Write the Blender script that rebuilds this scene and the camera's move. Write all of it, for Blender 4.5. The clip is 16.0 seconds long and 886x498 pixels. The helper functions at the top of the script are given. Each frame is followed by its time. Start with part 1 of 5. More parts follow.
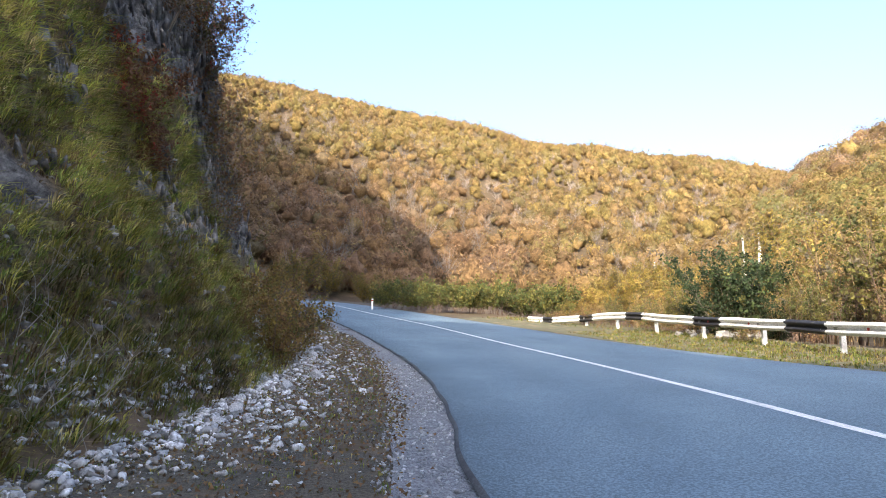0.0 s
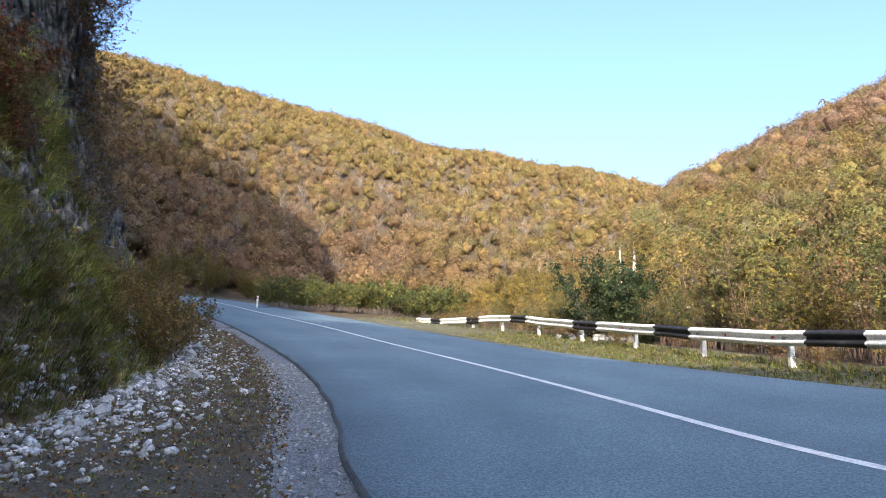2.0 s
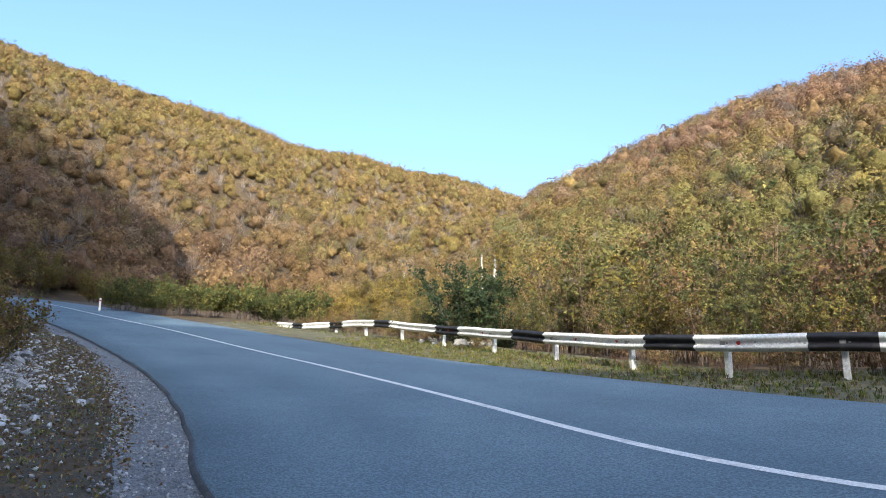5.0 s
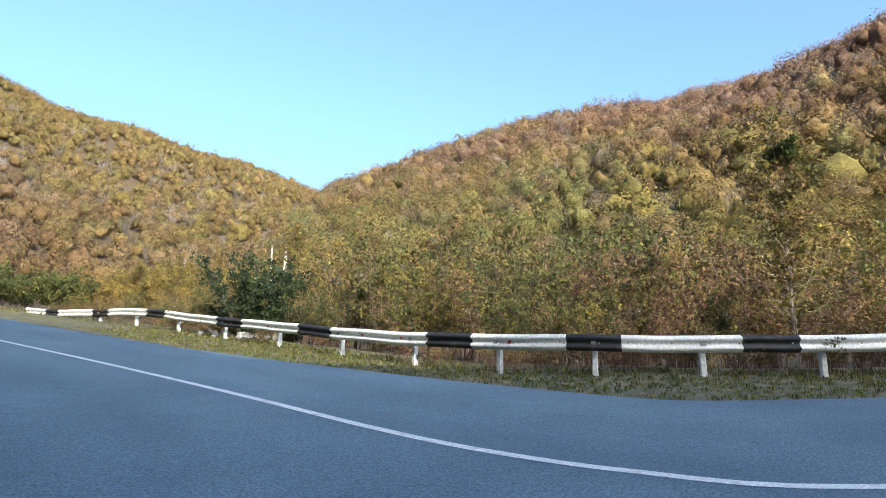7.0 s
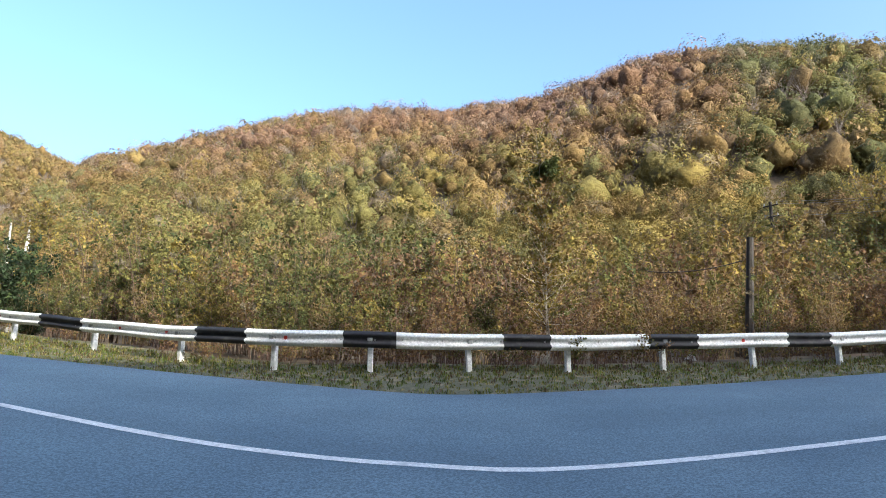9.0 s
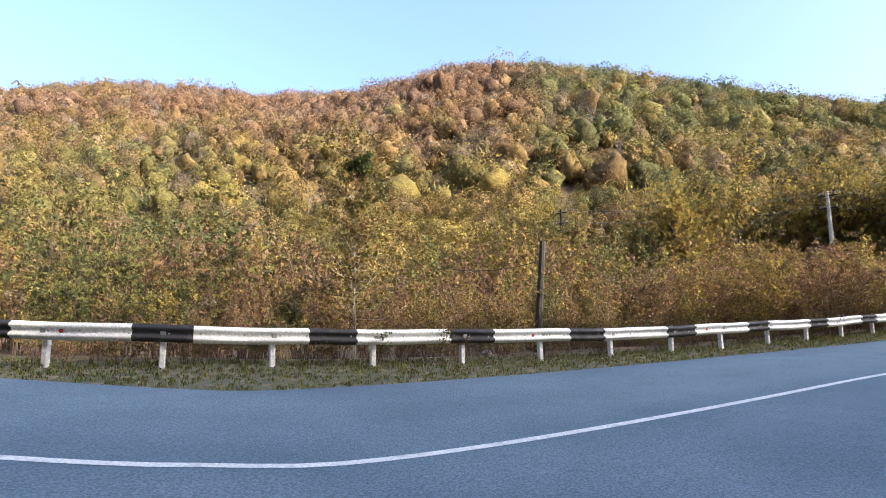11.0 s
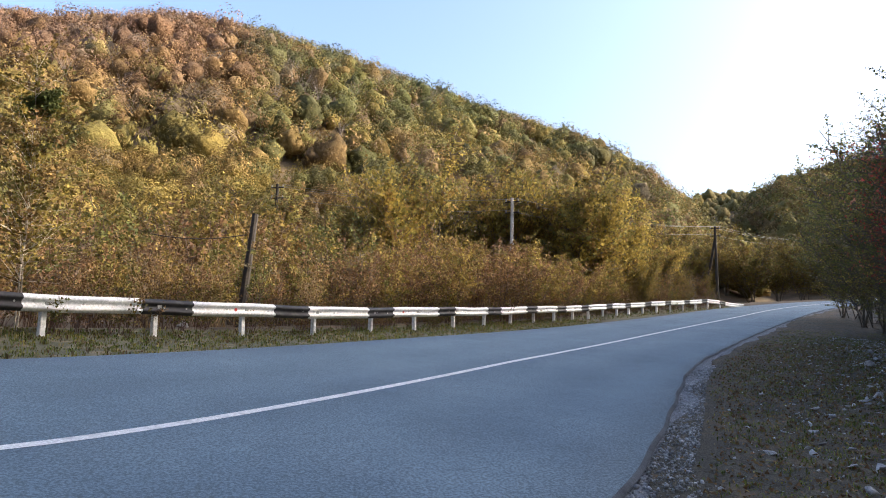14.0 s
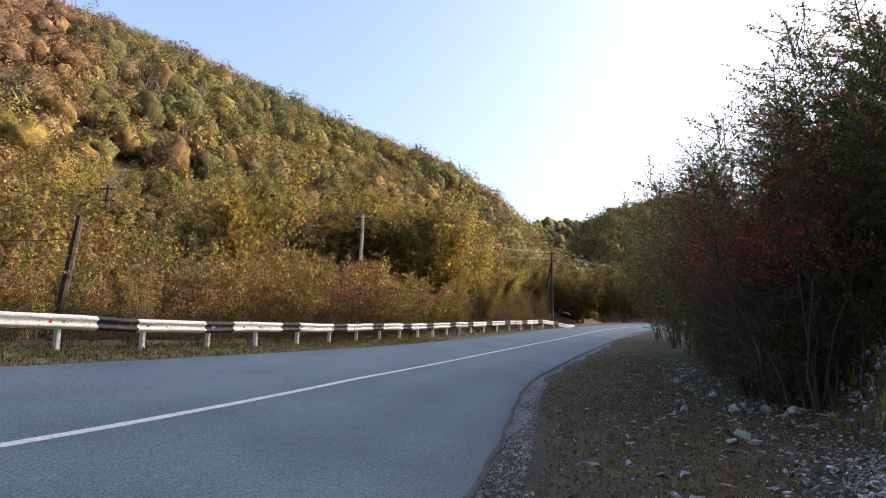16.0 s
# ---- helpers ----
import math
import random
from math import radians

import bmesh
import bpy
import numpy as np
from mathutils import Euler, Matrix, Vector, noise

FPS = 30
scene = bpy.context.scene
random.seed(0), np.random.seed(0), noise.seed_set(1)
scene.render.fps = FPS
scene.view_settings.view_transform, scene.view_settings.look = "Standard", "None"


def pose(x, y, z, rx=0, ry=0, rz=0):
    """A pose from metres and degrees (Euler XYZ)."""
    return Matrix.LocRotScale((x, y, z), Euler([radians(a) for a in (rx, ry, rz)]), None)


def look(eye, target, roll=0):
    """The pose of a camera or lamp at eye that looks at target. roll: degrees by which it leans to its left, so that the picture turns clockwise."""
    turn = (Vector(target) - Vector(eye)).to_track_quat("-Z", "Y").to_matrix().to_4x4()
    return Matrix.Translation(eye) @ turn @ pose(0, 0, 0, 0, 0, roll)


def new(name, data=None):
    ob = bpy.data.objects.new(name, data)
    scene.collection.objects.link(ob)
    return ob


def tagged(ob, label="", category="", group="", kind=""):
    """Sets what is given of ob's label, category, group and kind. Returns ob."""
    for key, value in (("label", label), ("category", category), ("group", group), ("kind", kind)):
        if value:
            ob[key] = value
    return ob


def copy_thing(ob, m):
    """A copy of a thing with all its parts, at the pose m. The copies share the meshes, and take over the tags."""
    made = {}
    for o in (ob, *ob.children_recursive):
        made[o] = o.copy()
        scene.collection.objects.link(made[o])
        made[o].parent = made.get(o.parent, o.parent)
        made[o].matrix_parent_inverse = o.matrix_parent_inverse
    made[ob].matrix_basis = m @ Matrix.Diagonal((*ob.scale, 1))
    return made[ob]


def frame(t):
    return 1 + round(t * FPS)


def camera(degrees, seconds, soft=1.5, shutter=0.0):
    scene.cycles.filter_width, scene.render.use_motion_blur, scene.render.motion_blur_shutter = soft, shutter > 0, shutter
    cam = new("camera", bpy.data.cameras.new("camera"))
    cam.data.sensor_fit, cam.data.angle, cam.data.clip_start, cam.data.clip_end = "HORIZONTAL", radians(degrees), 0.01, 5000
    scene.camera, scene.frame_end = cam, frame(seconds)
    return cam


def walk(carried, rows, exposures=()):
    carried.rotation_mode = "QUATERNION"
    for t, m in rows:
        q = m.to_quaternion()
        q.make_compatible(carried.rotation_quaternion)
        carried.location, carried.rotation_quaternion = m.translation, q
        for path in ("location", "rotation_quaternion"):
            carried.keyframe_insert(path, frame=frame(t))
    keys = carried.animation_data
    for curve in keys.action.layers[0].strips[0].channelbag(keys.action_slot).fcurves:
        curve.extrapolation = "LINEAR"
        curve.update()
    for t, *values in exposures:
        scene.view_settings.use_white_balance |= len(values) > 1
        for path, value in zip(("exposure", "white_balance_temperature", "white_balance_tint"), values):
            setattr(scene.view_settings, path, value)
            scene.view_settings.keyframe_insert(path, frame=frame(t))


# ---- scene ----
# camera: a hand-held pan from the inner shoulder of a bend
EYE = 1.22
cam = camera(68.0, 16.0, 1.0)
TURN = [  # seconds, yaw, pitch, roll
    (0.0, -0.11, 10.89, -0.46),
    (0.5, -2.30, 11.47, -0.41),
    (1.0, -5.11, 11.79, -0.48),
    (1.5, -7.81, 11.52, -0.90),
    (2.0, -9.80, 11.03, -0.65),
    (2.5, -12.07, 10.89, -0.33),
    (3.0, -12.95, 10.97, -0.32),
    (5.5, -25.31, 11.61, 0.23),
    (6.0, -29.58, 11.64, 0.36),
    (6.5, -34.27, 11.25, 0.91),
    (7.0, -39.86, 11.04, 0.00),
    (7.5, -45.11, 11.08, 0.08),
    (8.0, -50.33, 10.63, 0.51),
    (8.5, -54.97, 10.50, 0.35),
    (9.0, -58.95, 10.68, 0.25),
    (11.5, -80.13, 9.74, 0.44),
    (12.0, -84.74, 9.53, -0.29),
    (12.5, -88.88, 9.18, -0.58),
    (13.0, -92.92, 8.75, -0.86),
    (13.5, -97.11, 8.29, -0.99),
    (14.0, -100.84, 8.06, -0.80),
    (14.5, -104.13, 8.37, -0.89),
    (15.0, -107.34, 8.73, -0.95),
    (15.5, -110.81, 9.05, -0.82),
    (16.0, -114.16, 9.75, -1.15),
]
LOOK = [(0.0, 2.16, 5850, 13), (0.5, 2.04, 5700, 13), (1.5, 1.84, 5600, 12), (3.0, 1.7, 5500, 11), (5.5, 1.55, 5350, 7), (7.0, 1.58, 5300, 5), (9.0, 1.7, 5350, 6), (11.5, 2.0, 5850, 13), (12.5, 1.96, 5900, 13), (14.0, 1.8, 6050, 13), (16.0, 1.63, 6450, 14)]   # seconds, stops, kelvin, tint
walk(cam, [(t, pose(0, 0, EYE, 90 + p, r, y)) for t, y, p, r in TURN], LOOK)

# ---- light ----
SUN_AZ, SUN_EL = 168.5, 21.6   # degrees; azimuth counted to the left of +y


def way(az, el=0.0):
    a, e = radians(az), radians(el)
    return Vector((-math.sin(a) * math.cos(e), math.cos(a) * math.cos(e), math.sin(e)))


world = bpy.data.worlds.new("world")
scene.world = world
world.use_nodes = True
wn = world.node_tree
sky = wn.nodes.new("ShaderNodeTexSky")
sky.sky_type, sky.sun_disc = "NISHITA", False
sky.sun_elevation, sky.sun_rotation = radians(SUN_EL), radians(-SUN_AZ)
sky.air_density, sky.dust_density, sky.ozone_density = 1.0, 6.0, 1.5
wn.nodes["Background"].inputs[1].default_value = 0.15
wn.links.new(sky.outputs[0], wn.nodes["Background"].inputs[0])
sun_lamp = bpy.data.lights.new("sun", "SUN")
sun_lamp.energy, sun_lamp.angle, sun_lamp.color = 2.65, radians(0.6), (1.0, 0.83, 0.58)
sun = new("sun", sun_lamp)
sun.matrix_world = look(way(SUN_AZ, SUN_EL) * 100, (0, 0, 0))

# ---- materials ----


def material(name):
    m = bpy.data.materials.new(name)
    m.use_nodes = True
    return m, m.node_tree, m.node_tree.nodes["Principled BSDF"]


def node(nt, kind, **values):
    n = nt.nodes.new(kind)
    for key, value in values.items():
        n.inputs[key.replace("_", " ")].default_value = value
    return n


def ramp(nt, source, stops):
    r = nt.nodes.new("ShaderNodeValToRGB")
    while len(r.color_ramp.elements) < len(stops):
        r.color_ramp.elements.new(0.5)
    for e, (p, c) in zip(r.color_ramp.elements, stops):
        e.position, e.color = p, (*c, 1)
    nt.links.new(source, r.inputs[0])
    return r.outputs[0]


def mix(nt, factor, a, b, blend="MIX"):
    n = nt.nodes.new("ShaderNodeMix")
    n.data_type, n.blend_type = "RGBA", blend
    for value, slot in ((factor, n.inputs[0]), (a, n.inputs[6]), (b, n.inputs[7])):
        if isinstance(value, bpy.types.NodeSocket):
            nt.links.new(value, slot)
        elif isinstance(value, (int, float)):
            slot.default_value = value
        else:
            slot.default_value = (*value, 1)
    return n.outputs[2]


def coords(nt):
    return nt.nodes.new("ShaderNodeTexCoord").outputs["Object"]


def noise_of(nt, scale, detail=4.0, rough=0.6):
    n = node(nt, "ShaderNodeTexNoise", Scale=scale, Detail=detail, Roughness=rough)
    nt.links.new(coords(nt), n.inputs["Vector"])
    return n.outputs["Fac"]


def bump(nt, bsdf, height, strength, distance):
    b = node(nt, "ShaderNodeBump", Strength=strength, Distance=distance)
    nt.links.new(height, b.inputs["Height"])
    nt.links.new(b.outputs[0], bsdf.inputs["Normal"])


def surface(name, low, high, coarse, fine, rough=0.9, bumps=0.3, depth=0.02, dirt=None, grain_span=(0.3, 0.72)):
    """A two-scale surface: a coarse change of colour, a fine grain, and the grain as relief."""
    m, nt, b = material(name)
    broad, grain = noise_of(nt, coarse), noise_of(nt, fine, 3.0, 0.7)
    c = mix(nt, ramp(nt, broad, ((0.3, (0, 0, 0)), (0.7, (1, 1, 1)))), low, high)
    g = ramp(nt, grain, ((grain_span[0], (0.62, 0.62, 0.62)), (grain_span[1], (1.25, 1.25, 1.25))))
    c = mix(nt, 1.0, c, g, "MULTIPLY")
    if dirt:
        c = mix(nt, ramp(nt, noise_of(nt, coarse * 3.3, 6.0), ((0.52, (0, 0, 0)), (0.66, (1, 1, 1)))), c, dirt)
    nt.links.new(c, b.inputs["Base Color"])
    b.inputs["Roughness"].default_value = rough
    bump(nt, b, grain, bumps, depth)
    return m


def foliage(name, see_through=0.25, low=0.6, high=1.35, mottle=0.0):
    """Leaves: the tint of each plant comes with its mesh; every leaf differs a little."""
    m, nt, b = material(name)
    tint = nt.nodes.new("ShaderNodeAttribute")
    tint.attribute_name = "tint"
    island = nt.nodes.new("ShaderNodeNewGeometry").outputs["Random Per Island"]
    c = mix(nt, 1.0, tint.outputs["Color"], ramp(nt, island, ((0.0, (low, low, low)), (1.0, (high, high, high * 0.95)))), "MULTIPLY")
    if mottle:   # dense crowns seen from afar: twigs and shaded gaps painted as grain, with relief
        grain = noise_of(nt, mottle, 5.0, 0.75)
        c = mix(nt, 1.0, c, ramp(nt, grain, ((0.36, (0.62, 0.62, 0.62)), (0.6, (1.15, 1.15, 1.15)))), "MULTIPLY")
        bump(nt, b, grain, 0.9, 0.6)
    nt.links.new(c, b.inputs["Base Color"])
    b.inputs["Roughness"].default_value = 0.75
    b.inputs["Specular IOR Level"].default_value = 0.15
    if see_through:
        t = nt.nodes.new("ShaderNodeBsdfTranslucent")
        nt.links.new(c, t.inputs["Color"])
        s = nt.nodes.new("ShaderNodeMixShader")
        s.inputs[0].default_value = see_through
        nt.links.new(b.outputs[0], s.inputs[1])
        nt.links.new(t.outputs[0], s.inputs[2])
        nt.links.new(s.outputs[0], nt.nodes["Material Output"].inputs[0])
    return m


M_LEAF = foliage("leaves", 0.32, 0.68, 1.25)
# two brighter copies of the leaves: light lost in dense bushes added as colour
M_BANK = foliage("bank_leaves", 0.45, 0.9, 2.3)
M_CROWN = foliage("crown_leaves", 0.45, 0.85, 1.75)
M_FAR = foliage("far_leaves", 0.2, 0.85, 1.15, 1.1)

# ---- the road's line ----
# centre line, x, y, z, from the far end beyond the cliff to the far end beyond the bushes
CONTROL = [(-62, 108, 3.2), (-38, 92, 2.6), (-20, 74, 1.9), (-10.3, 58, 1.3), (-3.9, 37, 0.75), (-0.6, 28, 0.42), (1.7, 20, 0.14), (3.0, 14, 0.04),
           (3.7, 8.5, 0), (3.85, 4.9, 0), (4.45, 2.75, 0), (5.8, 1.4, 0), (7.7, -0.05, 0), (10.3, -2.0, 0), (13.3, -4.3, 0.03), (17.6, -8.0, 0.08),
           (24, -13.8, 0.22), (33, -22.5, 0.48), (46, -37, 1.1), (56, -55, 1.6), (60, -78, 2.2), (58, -110, 3.0)]


def spline(points, n=14):
    """Catmull-Rom through the points."""
    p = np.array(points, float)
    p = np.vstack([2 * p[0] - p[1], p, 2 * p[-1] - p[-2]])
    out = []
    for a, b, c, d in zip(p, p[1:], p[2:], p[3:]):
        for k in range(n):
            t = k / n
            out.append(0.5 * (2 * b + (c - a) * t + (2 * a - 5 * b + 4 * c - d) * t * t + (3 * b - a - 3 * c + d) * t ** 3))
    out.append(p[-2])
    return np.array(out)


LINE = spline(CONTROL)
for _ in range(22):   # ease the kinks
    LINE[1:-1] = 0.25 * LINE[:-2] + 0.5 * LINE[1:-1] + 0.25 * LINE[2:]
STEP = np.linalg.norm(np.diff(LINE[:, :2], axis=0), axis=1)
ARC = np.concatenate([[0], np.cumsum(STEP)])
ARC -= ARC[np.argmin(np.hypot(LINE[:, 0], LINE[:, 1]))]   # 0 where the camera stands; grows past the bushes
TANGENT = np.gradient(LINE[:, :2], axis=0)
TANGENT /= np.linalg.norm(TANGENT, axis=1)[:, None]
OUTER = np.stack([-TANGENT[:, 1], TANGENT[:, 0]], 1)      # towards the guard rail


def lift(x, y):
    """The ground rises gently all round the place where the camera stands: the bend is banked and both arms of the road climb."""
    r, az = np.hypot(x, y), np.degrees(np.arctan2(-x, y))
    az = np.where(az > 150, az - 360, az)
    return r * np.interp(az, [-210, -180, -125, -110, -100, -90, -80, -72, -65, -57, -47, -35, 0, 150], [0.1, 0.055, 0.055, 0.058, 0.063, 0.067, 0.072, 0.076, 0.081, 0.092, 0.097, 0.1, 0.102, 0.1])


def at_arc(s, off=0.0):
    """The place on the road s metres along and off metres towards the rail."""
    x, y, z = (np.interp(s, ARC, LINE[:, i]) for i in range(3))
    nx, ny = np.interp(s, ARC, OUTER[:, 0]), np.interp(s, ARC, OUTER[:, 1])
    k = np.hypot(nx, ny)
    x, y = x + off * nx / k, y + off * ny / k
    return np.array([x, y, z + tilt(x, y, off) + lift(x, y)])


def tilt(x, y, off):
    """The bend is banked: its rail side lies higher."""
    t = np.clip((x - y + 2) / 11, 0, 1)
    return 0.03 * np.clip(off, -3.6, 8) * t * t * (3 - 2 * t)


def to_road(x, y):
    """Arc length, offset and road height for places in the plan."""
    x, y = np.atleast_1d(x).astype(float), np.atleast_1d(y).astype(float)
    s, off, z = np.empty(len(x)), np.empty(len(x)), np.empty(len(x))
    for a in range(0, len(x), 4000):
        q = slice(a, a + 4000)
        dx, dy = x[q, None] - LINE[None, :, 0], y[q, None] - LINE[None, :, 1]
        i = np.argmin(dx * dx + dy * dy, 1)
        r = np.arange(len(i))
        ddx, ddy = dx[r, i], dy[r, i]
        s[q] = ARC[i] + ddx * TANGENT[i, 0] + ddy * TANGENT[i, 1]
        side = ddx * OUTER[i, 0] + ddy * OUTER[i, 1]
        off[q] = np.where(side < 0, -1, 1) * np.hypot(ddx, ddy)
        z[q] = LINE[i, 2]
    return s, off, z


# ---- the lie of the land ----
SKY_LEFT = ([-70, -45, -36, -29, -22.5, -18, -14.6, -8, -3.6, 9, 17, 40, 70], [4, 7, 8.6, 10.0, 12.3, 12.9, 14.0, 14.6, 15.7, 18, 18.8, 19, 18])
SKY_RIGHT = ([-133, -125, -120, -117.4, -115, -110, -99, -92, -85, -77, -70, -60, -51, -44, -36, -30, -27, -20], [0, 5, 9.4, 11.7, 13.3, 15.4, 18.3, 20.1, 21.4, 21.5, 19.6, 17.4, 16.9, 15.6, 12.8, 10.8, 8.6, 4])
SKY_FAR = ([-170, -150, -133, -125, -118, -100], [7, 8, 8.8, 8.9, 8.6, 7])
SKY_SPUR = ([-175, -150, -140, -133, -128.7, -126, -123], [3, 4, 9, 11.4, 10.4, 8.5, 2])
CANOPY = 6.0


def smooth(t):
    t = np.clip(t, 0, 1)
    return t * t * (3 - 2 * t)


def wave(x, y, size, seed=0.0):
    """Slow unevenness between -1 and 1."""
    return (np.sin(x / size + 1.3 * np.sin(y / size * 0.7 + seed)) + np.sin(y / size * 1.1 + 1.7 * np.sin(x / size * 0.6 + 2 * seed))) / 2


def hill(az, r, skyline, foot, ridge):
    crest = np.tan(np.radians(np.interp(az, *skyline))) * ridge + EYE - CANOPY
    t = (r - foot) / (ridge - foot)
    up = np.where(t < 1, 0.35 * np.clip(t, 0, 1) + 0.65 * smooth(t), 1 - 0.25 * smooth((t - 1) / 3))
    return np.where(t > 0, crest * up, -30.0)


def toe(s):
    """How far the foot of the rock slope lies from the centre line."""
    return np.interp(s, [-60, -25, -12, -4, 0, 6, 14, 30, 60], [6.6, 6.2, 6.4, 7.0, 7.2, 8.2, 8.6, 7.6, 7.0])


def slope_height(s, e):
    """Height of the rock slope e metres behind its foot."""
    steep = np.interp(s, [-80, -40, -14, -5, 4, 12, 40], [1.6, 1.9, 2.1, 1.25, 1.05, 1.05, 1.1])
    wall = np.interp(s, [-80, -40, -24, -9, -3, 2, 7, 12], [2.0, 3.0, 5.5, 4.5, 1.3, 1.25, 1.25, 1.0])
    # unseen stretches of the crest are raised to shade the road and far hill
    crest = np.interp(s, [-160, -110, -80, -60, -35, -14, -4, 3, 7, 12, 20, 45, 80], [160, 155, 148, 130, 80, 21, 20, 22, 21, 15.6, 14.4, 13.2, 14])
    z = np.where(e < 2.3, steep * e, steep * 2.3 + wall * (e - 2.3))
    run = 2.3 + (crest - steep * 2.3) / wall
    z = np.where(e < run, z, crest + (e - run) * np.interp(s, [-60, -20, 0, 40], [0.6, 0.4, 0.12, 0.15]))
    return np.where(e > 0, np.minimum(z, crest + 40), 0)


def lay_of(x, y):
    """Ground height anywhere, less the rise towards all sides."""
    s, off, zc = to_road(x, y)
    r, az = np.hypot(x, y), np.degrees(np.arctan2(-x, y))
    flat = zc + tilt(x, y, off) - 0.05
    e = -off - toe(s)
    z = flat + slope_height(s, e) - 0.10 * smooth((-off - 3.7) / 1.2) * smooth((e + 2.5) / 1.5) * (e < 0)
    far_side = off > 0
    drop = smooth((off - 8.4) / 5)
    valley = flat - 1.1 * drop + 0.25 * wave(x, y, 5.0) * drop
    foot_right = np.interp(az, [-125, -110, -90, -60, -30], [62, 50, 42, 48, 70])
    ridge_right = np.interp(az, [-125, -115, -100, -80, -60, -30], [190, 210, 230, 220, 235, 300])
    foot_left = np.interp(az, [-50, -20, 0, 10, 20], [150, 110, 82, 70, 70])
    hills = np.maximum(hill(az, r, SKY_RIGHT, foot_right, ridge_right), hill(az, r, SKY_LEFT, foot_left, 430.0))
    hills = np.maximum(hills, hill(az, r, SKY_FAR, 420.0, 900.0))
    hills = hills + 2.5 * wave(x, y, 22.0, 1.0) * smooth((hills - 4) / 20)
    hills = np.maximum(hills, hill(az, r, SKY_SPUR, 98.0, 190.0))
    outer = np.maximum(valley, hills + 0 * r)
    return np.where(far_side, outer, np.maximum(z, np.where(np.abs(s) > 62, hills, -50)))


def land(x, y):
    """Ground height anywhere."""
    return lay_of(x, y) + lift(x, y)


def sight(az, el):
    """The way from the camera's place to a direction over the rising ground."""
    x, y, _ = way(az)
    return Vector((x, y, math.tan(radians(el)) + float(lift(x, y)))).normalized()


def mesh_object(name, verts, faces, mat=None, tint=None, shade=False):
    """A mesh from arrays of corners and of equal-sided faces."""
    me = bpy.data.meshes.new(name)
    v, f = np.asarray(verts, np.float32), np.asarray(faces, np.int32)
    me.vertices.add(len(v))
    me.vertices.foreach_set("co", v.ravel())
    me.loops.add(f.size)
    me.loops.foreach_set("vertex_index", f.ravel())
    me.polygons.add(len(f))
    me.polygons.foreach_set("loop_start", np.arange(len(f), dtype=np.int32) * f.shape[1])
    me.update(calc_edges=True)
    if tint is not None:
        a = me.attributes.new("tint", "FLOAT_COLOR", "POINT")
        a.data.foreach_set("color", np.concatenate([np.asarray(tint, np.float32), np.ones((len(v), 1), np.float32)], 1).ravel())
    if shade:
        me.polygons.foreach_set("use_smooth", np.ones(len(f), bool))
    if mat:
        me.materials.append(mat)
    return me


def grid_faces(n, m, wrap=False):
    i, j = np.meshgrid(np.arange(n - 1), np.arange(m if wrap else m - 1), indexing="ij")
    a, b = i * m + j, i * m + (j + 1) % m
    return np.stack([a, b, b + m, a + m], -1).reshape(-1, 4)


# darker than leaf litter: the shade between crowns is put into this colour
M_GROUND = surface("forest_floor", (0.07, 0.045, 0.024), (0.085, 0.062, 0.027), 0.12, 3.0, 0.95, 0.5, 0.08, (0.13, 0.085, 0.045))
radii = np.concatenate([[0.0], np.geomspace(0.6, 14, 34), np.linspace(14.5, 60, 70), np.geomspace(61.5, 500, 100), np.geomspace(530, 4000, 22)])
turns = np.radians(np.arange(0, 360, 1.0))
RR, AA = np.meshgrid(radii, turns, indexing="ij")
GX, GY = -RR * np.sin(AA), RR * np.cos(AA)
GZ = land(GX.ravel(), GY.ravel())
GS, GO, _ = to_road(GX.ravel(), GY.ravel())
GZ -= 0.07 * smooth((3.4 - np.abs(GO)) / 0.5)
GE = -GO - toe(GS)   # the hillside has a mesh of its own in front of the ground
GZ -= 1.6 * smooth((GE - 0.1) / 1.2) * smooth((16 - GE) / 4) * smooth((46 - np.abs(GS)) / 5)
ground = tagged(new("ground", mesh_object("ground", np.stack([GX.ravel(), GY.ravel(), GZ], 1), grid_faces(len(radii), len(turns), True), M_GROUND, shade=True)),
                "brown leaf-strewn valley ground and wooded hills", "ground", kind="structure")

# ---- road ----
# bluer than asphalt: the skylight on the shaded road is painted in
M_ROAD = surface("asphalt", (0.110, 0.163, 0.206), (0.150, 0.210, 0.256), 0.3, 45.0, 0.8, 0.9, 0.010, None, (0.41, 0.59))
rt = M_ROAD.node_tree
tracks = rt.nodes.new("ShaderNodeAttribute")
tracks.attribute_name = "worn"
patchy = ramp(rt, noise_of(rt, 0.55, 5.0, 0.7), ((0.35, (0.86, 0.87, 0.89)), (0.65, (1.08, 1.07, 1.06))))
rubbed = mix(rt, 1.0, ramp(rt, tracks.outputs["Fac"], ((0.0, (0.88, 0.89, 0.9)), (1.0, (1.08, 1.08, 1.07)))), patchy, "MULTIPLY")
base = rt.nodes["Principled BSDF"].inputs["Base Color"]
rt.links.new(mix(rt, 1.0, base.links[0].from_socket, rubbed, "MULTIPLY"), base)
M_LINE = surface("road_paint", (0.72, 0.72, 0.70), (0.8, 0.8, 0.78), 1.5, 40.0, 0.7, 0.2, 0.003, (0.5, 0.5, 0.5))


